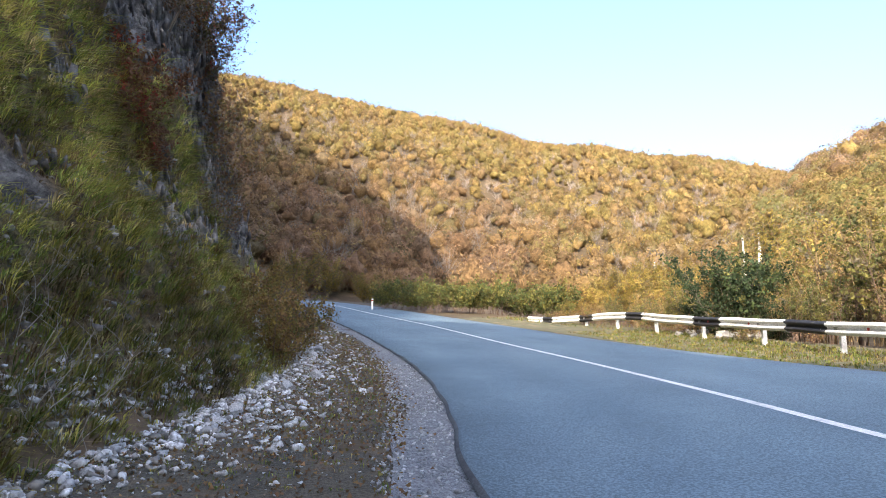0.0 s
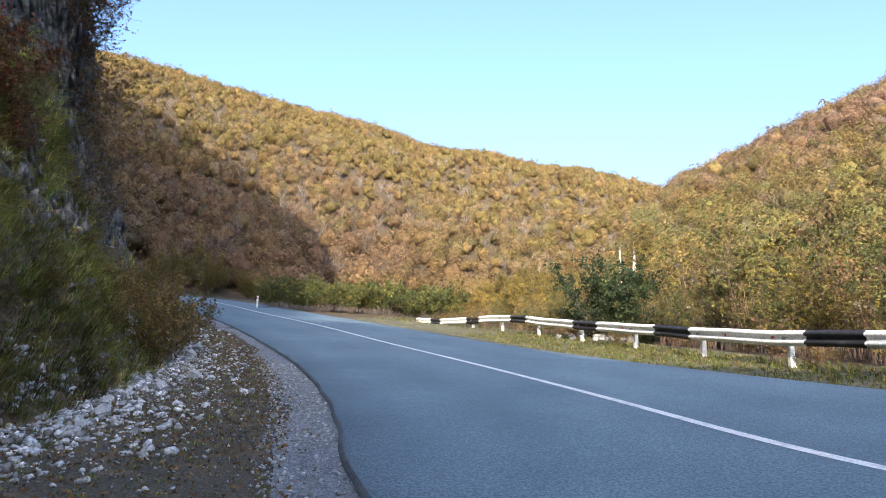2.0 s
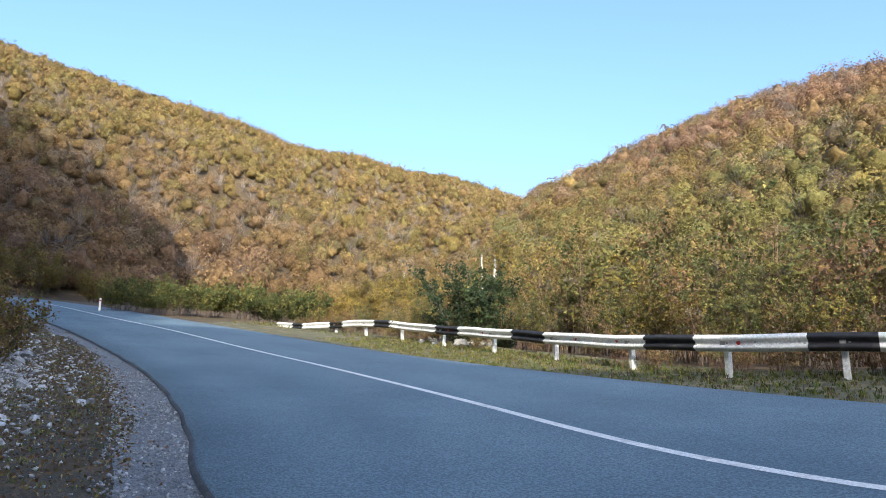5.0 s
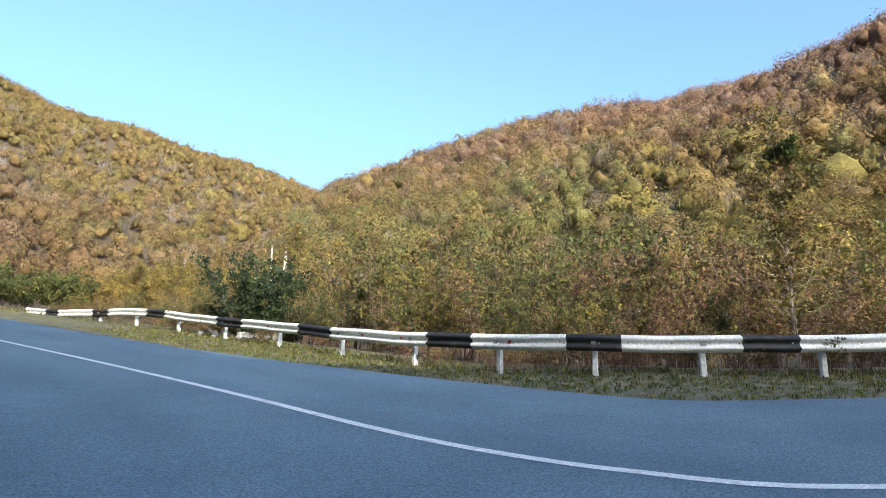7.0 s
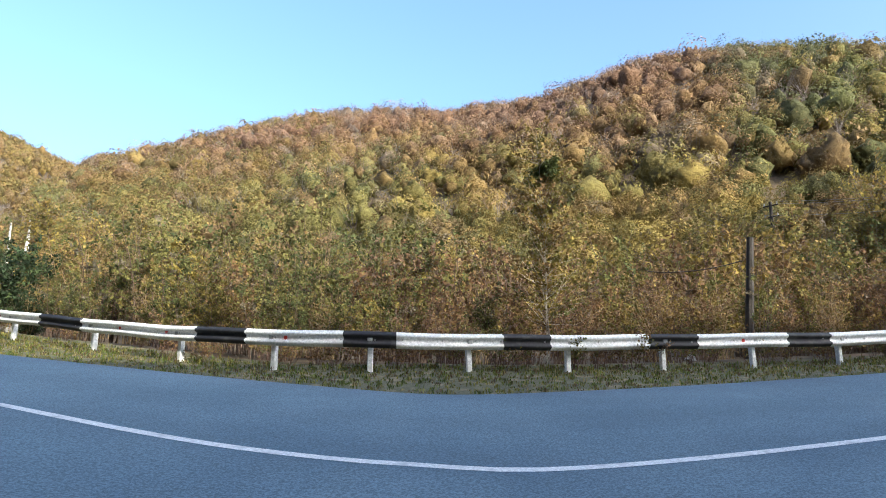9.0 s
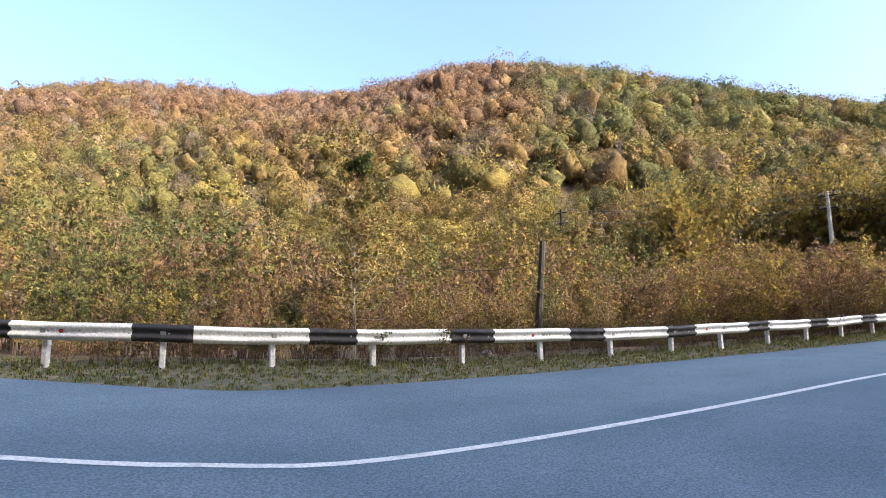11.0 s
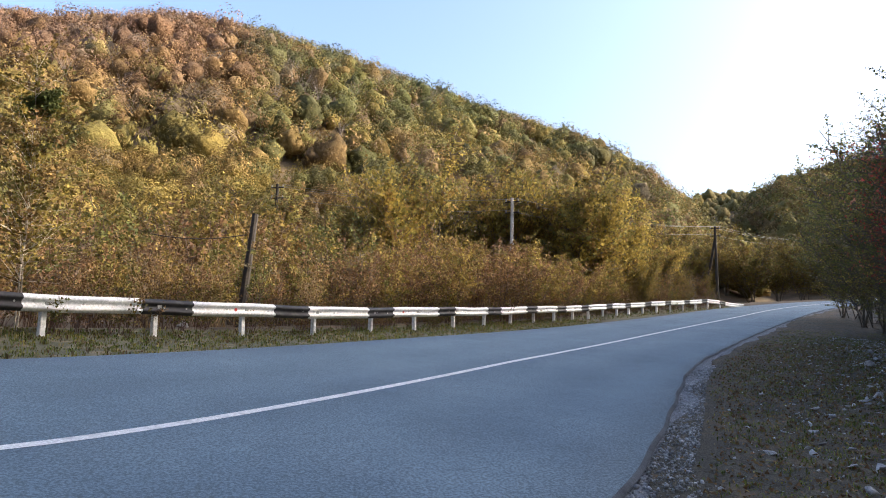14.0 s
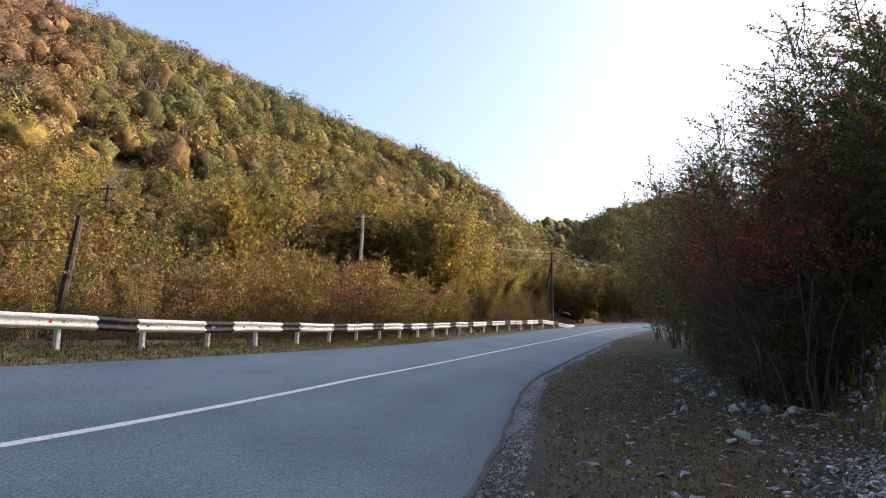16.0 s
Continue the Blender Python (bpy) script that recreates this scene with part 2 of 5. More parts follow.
def ribbon(name, offsets, heights, s0, s1, step, mat, lift=0.0, rag=0.0, ease=0):
    """A strip along the road with the given cross-section."""
    ss = np.arange(s0, s1 + step, step)
    rows = []
    for k, (o, h) in enumerate(zip(offsets, heights)):
        o = o(ss) if callable(o) else o
        ow = o + (rag * (wave(ss, ss * 0 + o, 0.35, 2.0) + 0.7 * wave(ss, ss * 0, 1.7, o)) if rag and k in (0, 1, len(offsets) - 1, len(offsets) - 2) else 0)
        p = at_arc(ss, ow).T
        for _ in range(ease if k > len(offsets) // 2 else 0):   # the inside of the bend runs smoothly
            p[1:-1] = 0.25 * p[:-2] + 0.5 * p[1:-1] + 0.25 * p[2:]
        p[:, 2] += h + lift
        rows.append(p)
    v = np.stack(rows, 1).reshape(-1, 3)
    return mesh_object(name, v, grid_faces(len(ss), len(offsets)), mat, shade=True)




def in_edge(s):
    return 3.62 - 0.66 * smooth((s - 2.5) / 14)


def out_edge(s):
    return np.interp(s, [-12, -3, 3, 10, 35], [3.55, 4.0, 4.15, 4.2, 3.8])


road_mesh = ribbon("road", [lambda s: -in_edge(s), lambda s: 0.03 - in_edge(s), -2.7, -1.8, -0.9, 0, 0.9, 1.8, 2.7, lambda s: out_edge(s) - 0.05, lambda s: out_edge(s) + 0.02], [-0.03, 0, 0.006, 0.01, 0.016, 0.02, 0.016, 0.01, 0.006, 0, -0.06], ARC[0], ARC[-1], 0.35, M_ROAD, 0.02, 0.012, 60)
worn = road_mesh.attributes.new("worn", "FLOAT", "POINT")   # wheel tracks are rubbed paler, the edges stay dark
worn.data.foreach_set("value", np.tile([0.0, 0.0, 0.9, 0.35, 0.85, 0.2, 0.85, 0.35, 0.8, 0.0, 0.0], len(road_mesh.vertices) // 11).astype(np.float32))
road = tagged(new("road", road_mesh), "worn grey asphalt country road round a bend", "road", kind="structure")
line = tagged(new("centre_line", ribbon("centre_line", [-0.065, 0.065], [0.024, 0.024], ARC[0], ARC[-1], 0.35, M_LINE, 0.02)),
              "solid white painted centre line on asphalt", "road marking", kind="structure")
# the low lip's shade painted as a dark strip along the inner edge
M_LIP = surface("shaded_lip", (0.05, 0.056, 0.064), (0.12, 0.13, 0.142), 2.0, 50.0, 0.9, 0.5, 0.01)
lip = tagged(new("road_edge", ribbon("road_edge", [lambda s: -0.03 - in_edge(s), lambda s: -0.012 - in_edge(s), lambda s: 0.008 - in_edge(s)], [-0.03, -0.006, 0.003], ARC[0], ARC[-1], 0.12, M_LIP, 0.02, 0.022)),
             "broken edge of the asphalt with its shade painted dark", "road edge", kind="structure")

# ---- helpers for things ----
RNG = np.random.default_rng(7)


def thing(name, label, category, at=(0, 0, 0), turn=0.0, group=""):
    """The empty at the base of a thing with parts."""
    ob = new(name)
    ob.empty_display_size = 0.2
    ob.matrix_basis = pose(*at, 0, 0, turn)
    return tagged(ob, label, category, group)


def part_of(parent, name, me, label=""):
    ob = new(name, me)
    ob.parent = parent
    return tagged(ob, label) if label else ob


def sweep(paths, radii, sides=4):
    """Tapered tubes along many paths (n, k, 3) with radii (n, k)."""
    paths, radii = np.asarray(paths, float), np.asarray(radii, float)
    n, k, _ = paths.shape
    t = np.gradient(paths, axis=1)
    t /= np.linalg.norm(t, axis=2, keepdims=True) + 1e-9
    ref = np.where(np.abs(t[..., 2:]) > 0.9, [1.0, 0, 0], [0, 0, 1.0])
    u = np.cross(t, ref)
    u /= np.linalg.norm(u, axis=2, keepdims=True) + 1e-9
    w = np.cross(t, u)
    a = np.arange(sides) * 2 * np.pi / sides
    ring = paths[:, :, None] + radii[:, :, None, None] * (np.cos(a)[:, None] * u[:, :, None] + np.sin(a)[:, None] * w[:, :, None])
    v = ring.reshape(-1, 3)
    i, j, q = np.meshgrid(np.arange(n), np.arange(k - 1), np.arange(sides), indexing="ij")
    base = (i * k + j) * sides
    f = np.stack([base + q, base + (q + 1) % sides, base + sides + (q + 1) % sides, base + sides + q], -1).reshape(-1, 4)
    return v, f


def leaf_faces(c, out, size, tints, quads=True, lean=0.8, slim=0.62, upright=0.0):
    """A diamond leaf at every place, facing roughly outwards."""
    n = len(c)
    nrm = out + lean * RNG.normal(size=(n, 3))
    nrm /= np.linalg.norm(nrm, axis=1, keepdims=True) + 1e-9
    a = np.cross(nrm, np.cross(nrm, RNG.normal(size=(n, 3)) - [0, 0, upright]))
    a /= np.linalg.norm(a, axis=1, keepdims=True) + 1e-9
    b = np.cross(nrm, a)
    k = (size * RNG.uniform(0.6, 1.4, n))[:, None]
    a, b = a * k, b * k * slim
    corners = [c - a, c + b - 0.2 * a, c + a, c - b - 0.2 * a] if quads else [c - a, c + 0.55 * a - b * 1.3, c + 0.55 * a + b * 1.3]
    v = np.stack(corners, 1).reshape(-1, 3)
    return v, np.arange(len(v)).reshape(-1, len(corners)), np.repeat(tints, len(corners), 0)


RUST, OCHRE, YELLOW, OLIVE, GREEN, PINK, GREY = (np.array(c) for c in ((0.18, 0.1, 0.055), (0.225, 0.142, 0.057), (0.27, 0.205, 0.048), (0.165, 0.152, 0.043), (0.07, 0.096, 0.036), (0.2, 0.125, 0.088), (0.19, 0.155, 0.128)))
RED = np.array((0.36, 0.055, 0.045))
IVY = np.array((0.035, 0.055, 0.028))
PALETTE = np.stack([RUST, OCHRE, YELLOW, OLIVE, GREEN, PINK, GREY, RED, IVY])


def tints_for(weights, spread=0.25, mixed=0.35):
    w = np.asarray(weights, float)
    w = np.pad(w, ((0, 0), (0, len(PALETTE) - w.shape[1])))
    w = w / w.sum(1, keepdims=True)
    pick = (np.cumsum(w, 1) < RNG.random((len(w), 1))).sum(1).clip(0, len(PALETTE) - 1)
    c = PALETTE[pick] * (1 - mixed) + mixed * (w @ PALETTE)
    return c * RNG.uniform(1 - spread, 1 + spread, (len(w), 1))


def bark(name, low, high):
    return surface(name, low, high, 3.0, 25.0, 0.9, 0.5, 0.01)


M_TWIG = bark("twigs", (0.09, 0.058, 0.042), (0.15, 0.10, 0.07))
M_BARK = bark("bark", (0.09, 0.075, 0.055), (0.16, 0.135, 0.1))
M_BIRCH = bark("pale_bark", (0.32, 0.28, 0.22), (0.45, 0.4, 0.33))
M_BRAMBLE = bark("brambles", (0.075, 0.04, 0.03), (0.13, 0.07, 0.048))
M_DRY = bark("dry_stalks", (0.24, 0.17, 0.08), (0.34, 0.24, 0.12))

# ---- guard rail ----


def paint(name, low, high, chips):
    return surface(name, low, high, 1.2, 22.0, 0.68, 0.12, 0.003, chips)


M_WHITE = paint("white_paint", (0.74, 0.74, 0.73), (0.83, 0.83, 0.82), (0.62, 0.61, 0.58))
M_BLACK = paint("black_paint", (0.012, 0.012, 0.016), (0.022, 0.022, 0.026), (0.05, 0.048, 0.045))
M_RED = surface("red_reflector", (0.45, 0.03, 0.02), (0.55, 0.05, 0.03), 20.0, 90.0, 0.3, 0.05, 0.001)
M_STEEL = surface("dull_steel", (0.28, 0.28, 0.28), (0.38, 0.38, 0.38), 8.0, 60.0, 0.5, 0.1, 0.001)

RAIL = spline([(3.2, 37.5), (5.0, 33.5), (6.9, 29), (8.1, 24.6), (8.75, 20), (9.0, 16.5), (9.05, 13.4), (9.15, 10.8), (9.55, 8.9), (10.4, 7.3), (11.8, 5.7), (13.6, 3.9), (15.6, 1.9), (17.6, -0.1),
               (21.3, -3.4), (27.6, -9.0), (33.4, -14.6), (38.2, -19.6), (43.5, -26.5), (46.6, -31.0), (48.6, -34.4)], 10)
for _ in range(8):
    RAIL[1:-1] = 0.25 * RAIL[:-2] + 0.5 * RAIL[1:-1] + 0.25 * RAIL[2:]
RAIL_S = np.concatenate([[0], np.cumsum(np.linalg.norm(np.diff(RAIL, axis=0), axis=1))])
RAIL_LEN = RAIL_S[-1]


def rail_at(s):
    s = np.atleast_1d(s)
    p = np.stack([np.interp(s, RAIL_S, RAIL[:, i]) for i in range(2)], 1)
    q = np.stack([np.interp(s + 0.3, RAIL_S, RAIL[:, i]) - np.interp(s - 0.3, RAIL_S, RAIL[:, i]) for i in range(2)], 1)
    q /= np.linalg.norm(q, axis=1, keepdims=True)
    return p, np.stack([q[:, 1], -q[:, 0]], 1)   # place, and the way towards the road


POSTS = [5.9, 8.18, 10.6, 13.5, 16.7, 20.06, 23.42, 26.5, 28.98, 30.95, 32.88, 34.96, 37.12, 39.32, 41.62, 44.05, 46.37, 48.9, 51.3, 53.7, 56.05, 58.35, 60.65, 62.8, 65.0, 67.2, 69.1, 71.3, 73.5, 75.7, 77.9, 80.1, 82.3, 84.5]
BLACK = [(4.7, 5.6), (7.85, 8.9), (11.53, 12.75), (16.4, 18.0), (21.4, 23.1), (27.1, 28.4), (30.45, 31.45), (33.55, 34.53), (36.73, 37.89), (40.12, 41.27), (43.7, 44.95), (47.62, 48.75), (51.3, 52.5), (54.95, 56.1),
         (58.35, 59.45), (61.5, 62.5), (65.07, 66.1), (68.13, 69.05), (71.3, 72.3), (74.5, 75.5), (77.7, 78.7), (80.9, 81.9), (84.1, 85.1)]
W_BEAM = [(0.0, -0.156), (0.018, -0.152), (0.03, -0.128), (0.078, -0.108), (0.083, -0.085), (0.078, -0.06), (0.02, -0.03), (0.012, 0.0),
          (0.02, 0.03), (0.078, 0.06), (0.083, 0.085), (0.078, 0.108), (0.03, 0.128), (0.018, 0.152), (0.0, 0.156)]


RAIL_STEPS = np.arange(-4, RAIL_LEN + 4, 0.5)
_base = rail_at(RAIL_STEPS.clip(0, RAIL_LEN))[0]
RAIL_Z = land(_base[:, 0], _base[:, 1])
for _ in range(30):
    RAIL_Z[1:-1] = 0.25 * RAIL_Z[:-2] + 0.5 * RAIL_Z[1:-1] + 0.25 * RAIL_Z[2:]


def rail_ground(s):
    """The even ground along which the rail was set."""
    return np.interp(s, RAIL_STEPS, RAIL_Z)


def rail_height(s):
    """The beam's middle: both ends run down to the ground."""
    return 0.60 - 0.54 * smooth((12.5 - s) / 9.5) - 0.45 * smooth((s - RAIL_LEN + 7) / 7.0)


def beam(s0, s1):
    ss = np.linspace(s0, s1, max(2, int((s1 - s0) / 0.25) + 1))
    p, n = rail_at(ss)
    z = rail_ground(ss) + rail_height(ss) + 0.008 * np.sin(ss * 2.1) + 0.012 * np.sin(ss * 0.7)
    wob = 0.010 * np.sin(ss * 1.3)
    prof = np.array(W_BEAM + [(x - 0.006, y) for x, y in reversed(W_BEAM)])
    rows = [np.stack([p[:, 0] + n[:, 0] * (d + wob + 0.03), p[:, 1] + n[:, 1] * (d + wob + 0.03), z + h], 1) for d, h in prof]
    v = np.stack(rows, 1).reshape(-1, 3)
    return v, grid_faces(len(ss), len(prof), True)


def box(w, d, h, bevel=0.012):
    bm = bmesh.new()
    bmesh.ops.create_cube(bm, size=1.0)
    bmesh.ops.scale(bm, vec=(w, d, h), verts=bm.verts)
    bmesh.ops.bevel(bm, geom=bm.edges[:], offset=bevel, segments=1, affect="EDGES")
    return bm


def from_bm(name, bm, mat):
    me = bpy.data.meshes.new(name)
    bm.to_mesh(me)
    bm.free()
    me.materials.append(mat)
    return me


def disc(name, r, depth, mat):
    bm = bmesh.new()
    bmesh.ops.create_cone(bm, cap_ends=True, segments=10, radius1=r, radius2=r * 0.7, depth=depth)
    return from_bm(name, bm, mat)


guard_rail = thing("guard_rail", "steel guard rail painted in white and black lengths on white posts", "guard rail")
cuts = [3.3] + [c for pair in BLACK for c in pair] + [RAIL_LEN]
for i, (a, b) in enumerate(zip(cuts, cuts[1:])):
    v, f = beam(a, b)
    part_of(guard_rail, "beam_length", mesh_object("beam_length", v, f, M_BLACK if i % 2 else M_WHITE), "black painted length" if i % 2 else "white painted length")
post_mesh = from_bm("post", box(0.10, 0.12, 1.0, 0.012), M_WHITE)
block_mesh = from_bm("spacer", box(0.10, 0.12, 0.22, 0.01), M_STEEL)
dot_mesh, bolt_mesh = disc("reflector", 0.042, 0.02, M_RED), disc("bolt", 0.02, 0.02, M_STEEL)
post_lean = np.random.default_rng(3)
for s in POSTS:
    (p,), (n,) = rail_at(s)
    turn = math.degrees(math.atan2(n[1], n[0])) - 90
    z = float(rail_ground(s))
    top = rail_height(s) + 0.14
    ob = part_of(guard_rail, "post", post_mesh)
    ob.matrix_basis = pose(p[0] - n[0] * 0.1, p[1] - n[1] * 0.1, z + top - 0.5, post_lean.normal() * 1.2, post_lean.normal() * 1.2, turn)
    ob = part_of(guard_rail, "spacer", block_mesh)
    ob.matrix_basis = pose(p[0] - n[0] * 0.0, p[1] - n[1] * 0.0, z + rail_height(s), 0, 0, turn)
    for d in (-0.55, 0.1, 0.62):
        (p2,), (n2,) = rail_at(s + d)
        ob = part_of(guard_rail, "bolt", bolt_mesh)
        ob.matrix_basis = pose(p2[0] + n2[0] * 0.052, p2[1] + n2[1] * 0.052, z + rail_height(s), 90, 0, turn)
for s in (17.3, 19.6, 24.6, 26.2, 29.3, 39.0, 45.5):
    (p,), (n,) = rail_at(s)
    ob = part_of(guard_rail, "reflector", dot_mesh, "small red reflector")
    ob.matrix_basis = pose(p[0] + n[0] * 0.058, p[1] + n[1] * 0.058, float(rail_ground(s)) + rail_height(s) + 0.01, 90, 0, math.degrees(math.atan2(n[1], n[0])) - 90)

# ---- woods on the hills ----


def leaf_cloud(centres, size, count, leaf, tints, quads=True, clumps=17):
    """One crown of leaf clumps for every centre."""
    n = len(centres)
    d = RNG.normal(size=(n, clumps, 3))
    d[..., 2] = np.where(d[..., 2] < -0.4, -d[..., 2], d[..., 2])
    d /= np.linalg.norm(d, axis=2, keepdims=True)
    tall = RNG.uniform(0.75, 1.25, (n, 1, 1)) * [0, 0, 1] + [1, 1, 0]
    heads = centres[:, None] + d * (size[:, None] * RNG.uniform(0.52, 0.76, (n, clumps)))[..., None] * tall
    pick = RNG.integers(0, clumps, (n, count))
    row = np.arange(n)[:, None]
    e = RNG.normal(size=(n, count, 3)) + 0.9 * d[row, pick]
    e /= np.linalg.norm(e, axis=2, keepdims=True)
    c = heads[row, pick] + e * (size[:, None] * RNG.uniform(0.2, 0.38, (n, count)))[..., None]
    face = 0.6 * e + 0.75 * d[row, pick]
    shade_of = 1 + 0.10 * RNG.normal(size=(n, clumps, 1))
    t = np.clip(tints[:, None] * shade_of[row, pick] * (1 + 0.08 * RNG.normal(size=(n, count, 1))), 0.004, 0.9).reshape(-1, 3)
    return leaf_faces(c.reshape(-1, 3), face.reshape(-1, 3), np.repeat(leaf * size, count), t, quads, 0.3, 0.42, 1.4)


def domes(centres, size, rings=4, around=8):
    """The dense body of each crown: an uneven closed dome."""
    n = len(centres)
    up = np.linspace(0.94, -0.7, rings)
    a = np.arange(around) * 2 * np.pi / around
    ring = np.concatenate([np.stack([np.cos(a + 0.4 * k) * np.sqrt(1 - h * h), np.sin(a + 0.4 * k) * np.sqrt(1 - h * h), 0 * a + h], 1) for k, h in enumerate(up)])
    unit = np.concatenate([[[0, 0, 1.0]], ring, [[0, 0, -0.8]]])
    m = len(unit)
    v = centres[:, None] + unit[None] * RNG.uniform(0.5, 1.15, (n, m, 1)) * size[:, None, None] * (RNG.uniform(0.85, 1.2, (n, 1, 1)) * [0, 0, 1] + RNG.uniform(0.9, 1.1, (n, 1, 1)) * [1, 1, 0])
    f = []
    for i in range(around):
        j = (i + 1) % around
        f += [(0, 1 + i, 1 + j), (m - 1, m - 1 - around + j, m - 1 - around + i)]
        for k in range(rings - 1):
            p, q = 1 + k * around, 1 + (k + 1) * around
            f += [(p + i, q + i, p + j), (p + j, q + i, q + j)]
    return v.reshape(-1, 3), (np.array(f)[None] + m * np.arange(n)[:, None, None]).reshape(-1, 3)


def forest(name, label, az0, az1, r0, r1, n, weigh, size, count, leaf, bright=1.0, quads=False, raised=0.6, body=(4, 8), blend=0.5, core=0.56):
    az = RNG.uniform(az0, az1, n)
    r = np.sqrt(RNG.uniform(r0 ** 2, r1 ** 2, n))
    x, y = -r * np.sin(np.radians(az)), r * np.cos(np.radians(az))
    z = lay_of(x, y)
    s, off, _ = to_road(x, y)
    keep = (z > 2.0) & (np.abs(off) > 9)
    az, r, x, y, z = az[keep], r[keep], x[keep], y[keep], z[keep]
    k = RNG.uniform(*size, len(x)) * np.where(RNG.random(len(x)) < 0.12, 1.35, 1.0)
    t = bright * tints_for(weigh(az, r, z, wave(x, y, 14.0), wave(x, y, 37.0, 3.0)), 0.22, blend)
    centres = np.stack([x, y, z + lift(x, y) + k * raised], 1)
    v, f, c = leaf_cloud(centres, k, count, leaf, t, quads)
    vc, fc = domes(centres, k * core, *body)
    # crown bodies tinted darker: the shade inside the leaves put into their colour
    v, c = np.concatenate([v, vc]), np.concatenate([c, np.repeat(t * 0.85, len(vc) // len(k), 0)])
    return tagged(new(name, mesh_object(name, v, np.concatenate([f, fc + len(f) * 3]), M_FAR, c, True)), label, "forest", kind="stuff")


def weigh_left(az, r, z, w1, w2):
    low = np.clip(1 - z / 60, 0, 1) * np.clip((az + 16) / 12, 0, 1)
    o = np.ones(len(az))
    return np.stack([0.6 + 0.7 * low, 1.5 + 0.5 * w1, 0.35 - 0.3 * low + 0.2 * w2, 1.5 - 1.3 * low + 0.5 * w1, 0.3 * o, 0.5 + 1.7 * low, 0.1 + 0.5 * low], 1).clip(0.02)


def weigh_right(az, r, z, w1, w2):
    top = smooth((z - 20) / 38 + 0.3 * w2)
    turn = smooth((-az - 80) / 9 + 0.25 * w1)          # past here the upper woods are still green
    ripe = top * (1 - turn)
    o = np.ones(len(az))
    fresh = smooth((az + 66) / 16) * (1 - top)         # the lower woods before it are greener
    return np.stack([0.3 + 1.3 * ripe + 0.25 * turn, 0.9 + 0.5 * w1 - 0.4 * fresh, (0.5 + 0.45 * w2 - 0.5 * ripe) * (1 - 0.6 * fresh), 1.4 + 0.4 * w1 - 1.3 * ripe + 0.4 * turn, 0.25 + 1.5 * turn * top + 0.5 * turn - 0.2 * ripe + 0.55 * fresh, 0.25 + 1.8 * ripe, 0.15 * o + 0.7 * ripe, 0.0 * o, 1.2 * turn * top + 0.8 * turn], 1).clip(0.0)


def weigh_spur(az, r, z, w1, w2):
    o = np.ones(len(az))
    return np.stack([0.2 * o, 0.9 + 0.4 * w1, 0.5 + 0.3 * w2, 1.3 + 0.4 * w1, 0.7 - 0.3 * w2, 0.15 * o, 0.15 * o], 1).clip(0.02)


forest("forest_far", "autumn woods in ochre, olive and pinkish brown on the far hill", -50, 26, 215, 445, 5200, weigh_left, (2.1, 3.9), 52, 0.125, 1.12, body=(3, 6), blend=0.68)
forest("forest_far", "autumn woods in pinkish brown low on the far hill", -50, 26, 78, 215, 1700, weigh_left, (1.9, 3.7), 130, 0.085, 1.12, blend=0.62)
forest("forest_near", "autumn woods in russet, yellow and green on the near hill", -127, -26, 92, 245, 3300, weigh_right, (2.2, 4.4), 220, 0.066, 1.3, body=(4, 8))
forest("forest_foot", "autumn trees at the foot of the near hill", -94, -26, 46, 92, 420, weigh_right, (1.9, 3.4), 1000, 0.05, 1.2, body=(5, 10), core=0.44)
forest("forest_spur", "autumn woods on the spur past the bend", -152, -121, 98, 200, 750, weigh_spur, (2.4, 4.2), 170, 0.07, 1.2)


forest("forest_distance", "hazy green woods on the most distant hill", -165, -108, 640, 900, 1500, weigh_spur, (5.0, 8.5), 26, 0.1, 1.0, body=(3, 6), blend=0.8, core=0.85)


def bare_trees(name, label, az0, az1, r0, r1, n, low):
    """Leafless grey trees: a fan of thin tapering limbs each."""
    az = RNG.uniform(az0, az1, n)
    r = np.sqrt(RNG.uniform(r0 ** 2, r1 ** 2, n))
    x, y = -r * np.sin(np.radians(az)), r * np.cos(np.radians(az))
    z = lay_of(x, y)
    ok = z > low
    base = np.stack([x, y, z + lift(x, y)], 1)[ok]
    n, m = len(base), 34
    h = np.repeat(RNG.uniform(4.5, 8.0, n), m)
    d = RNG.normal(size=(n * m, 3)) * [0.36, 0.36, 0]
    d[:, 2] = 1
    root = np.repeat(base, m, 0) + d * [0.3, 0.3, 1] * (h * RNG.uniform(0.0, 0.4, n * m))[:, None]
    tip = np.repeat(base, m, 0) + d * (h * RNG.uniform(0.6, 1.0, n * m))[:, None]
    side = np.cross(d, RNG.normal(size=(n * m, 3)))
    side *= 0.042 / (np.linalg.norm(side, axis=1, keepdims=True) + 1e-6)
    v = np.stack([root - side, root + side, tip], 1).reshape(-1, 3)
    t = np.repeat(np.repeat(np.array([[0.25, 0.215, 0.2]]) * RNG.uniform(0.7, 1.3, (n, 1)), m, 0), 3, 0)
    return tagged(new(name, mesh_object(name, v, np.arange(len(v)).reshape(-1, 3), M_FAR, t)), label, "trees", kind="stuff")


bare_trees("bare_trees", "leafless grey trees among the woods of the near hill", -100, -28, 60, 240, 420, 12)
bare_trees("bare_trees", "leafless grey trees along the near ridge", -88, -28, 205, 250, 420, 26)
bare_trees("bare_trees", "leafless grey trees low on the far hill", -30, 20, 90, 300, 420, 4)

# ---- bushes and trees with stems ----


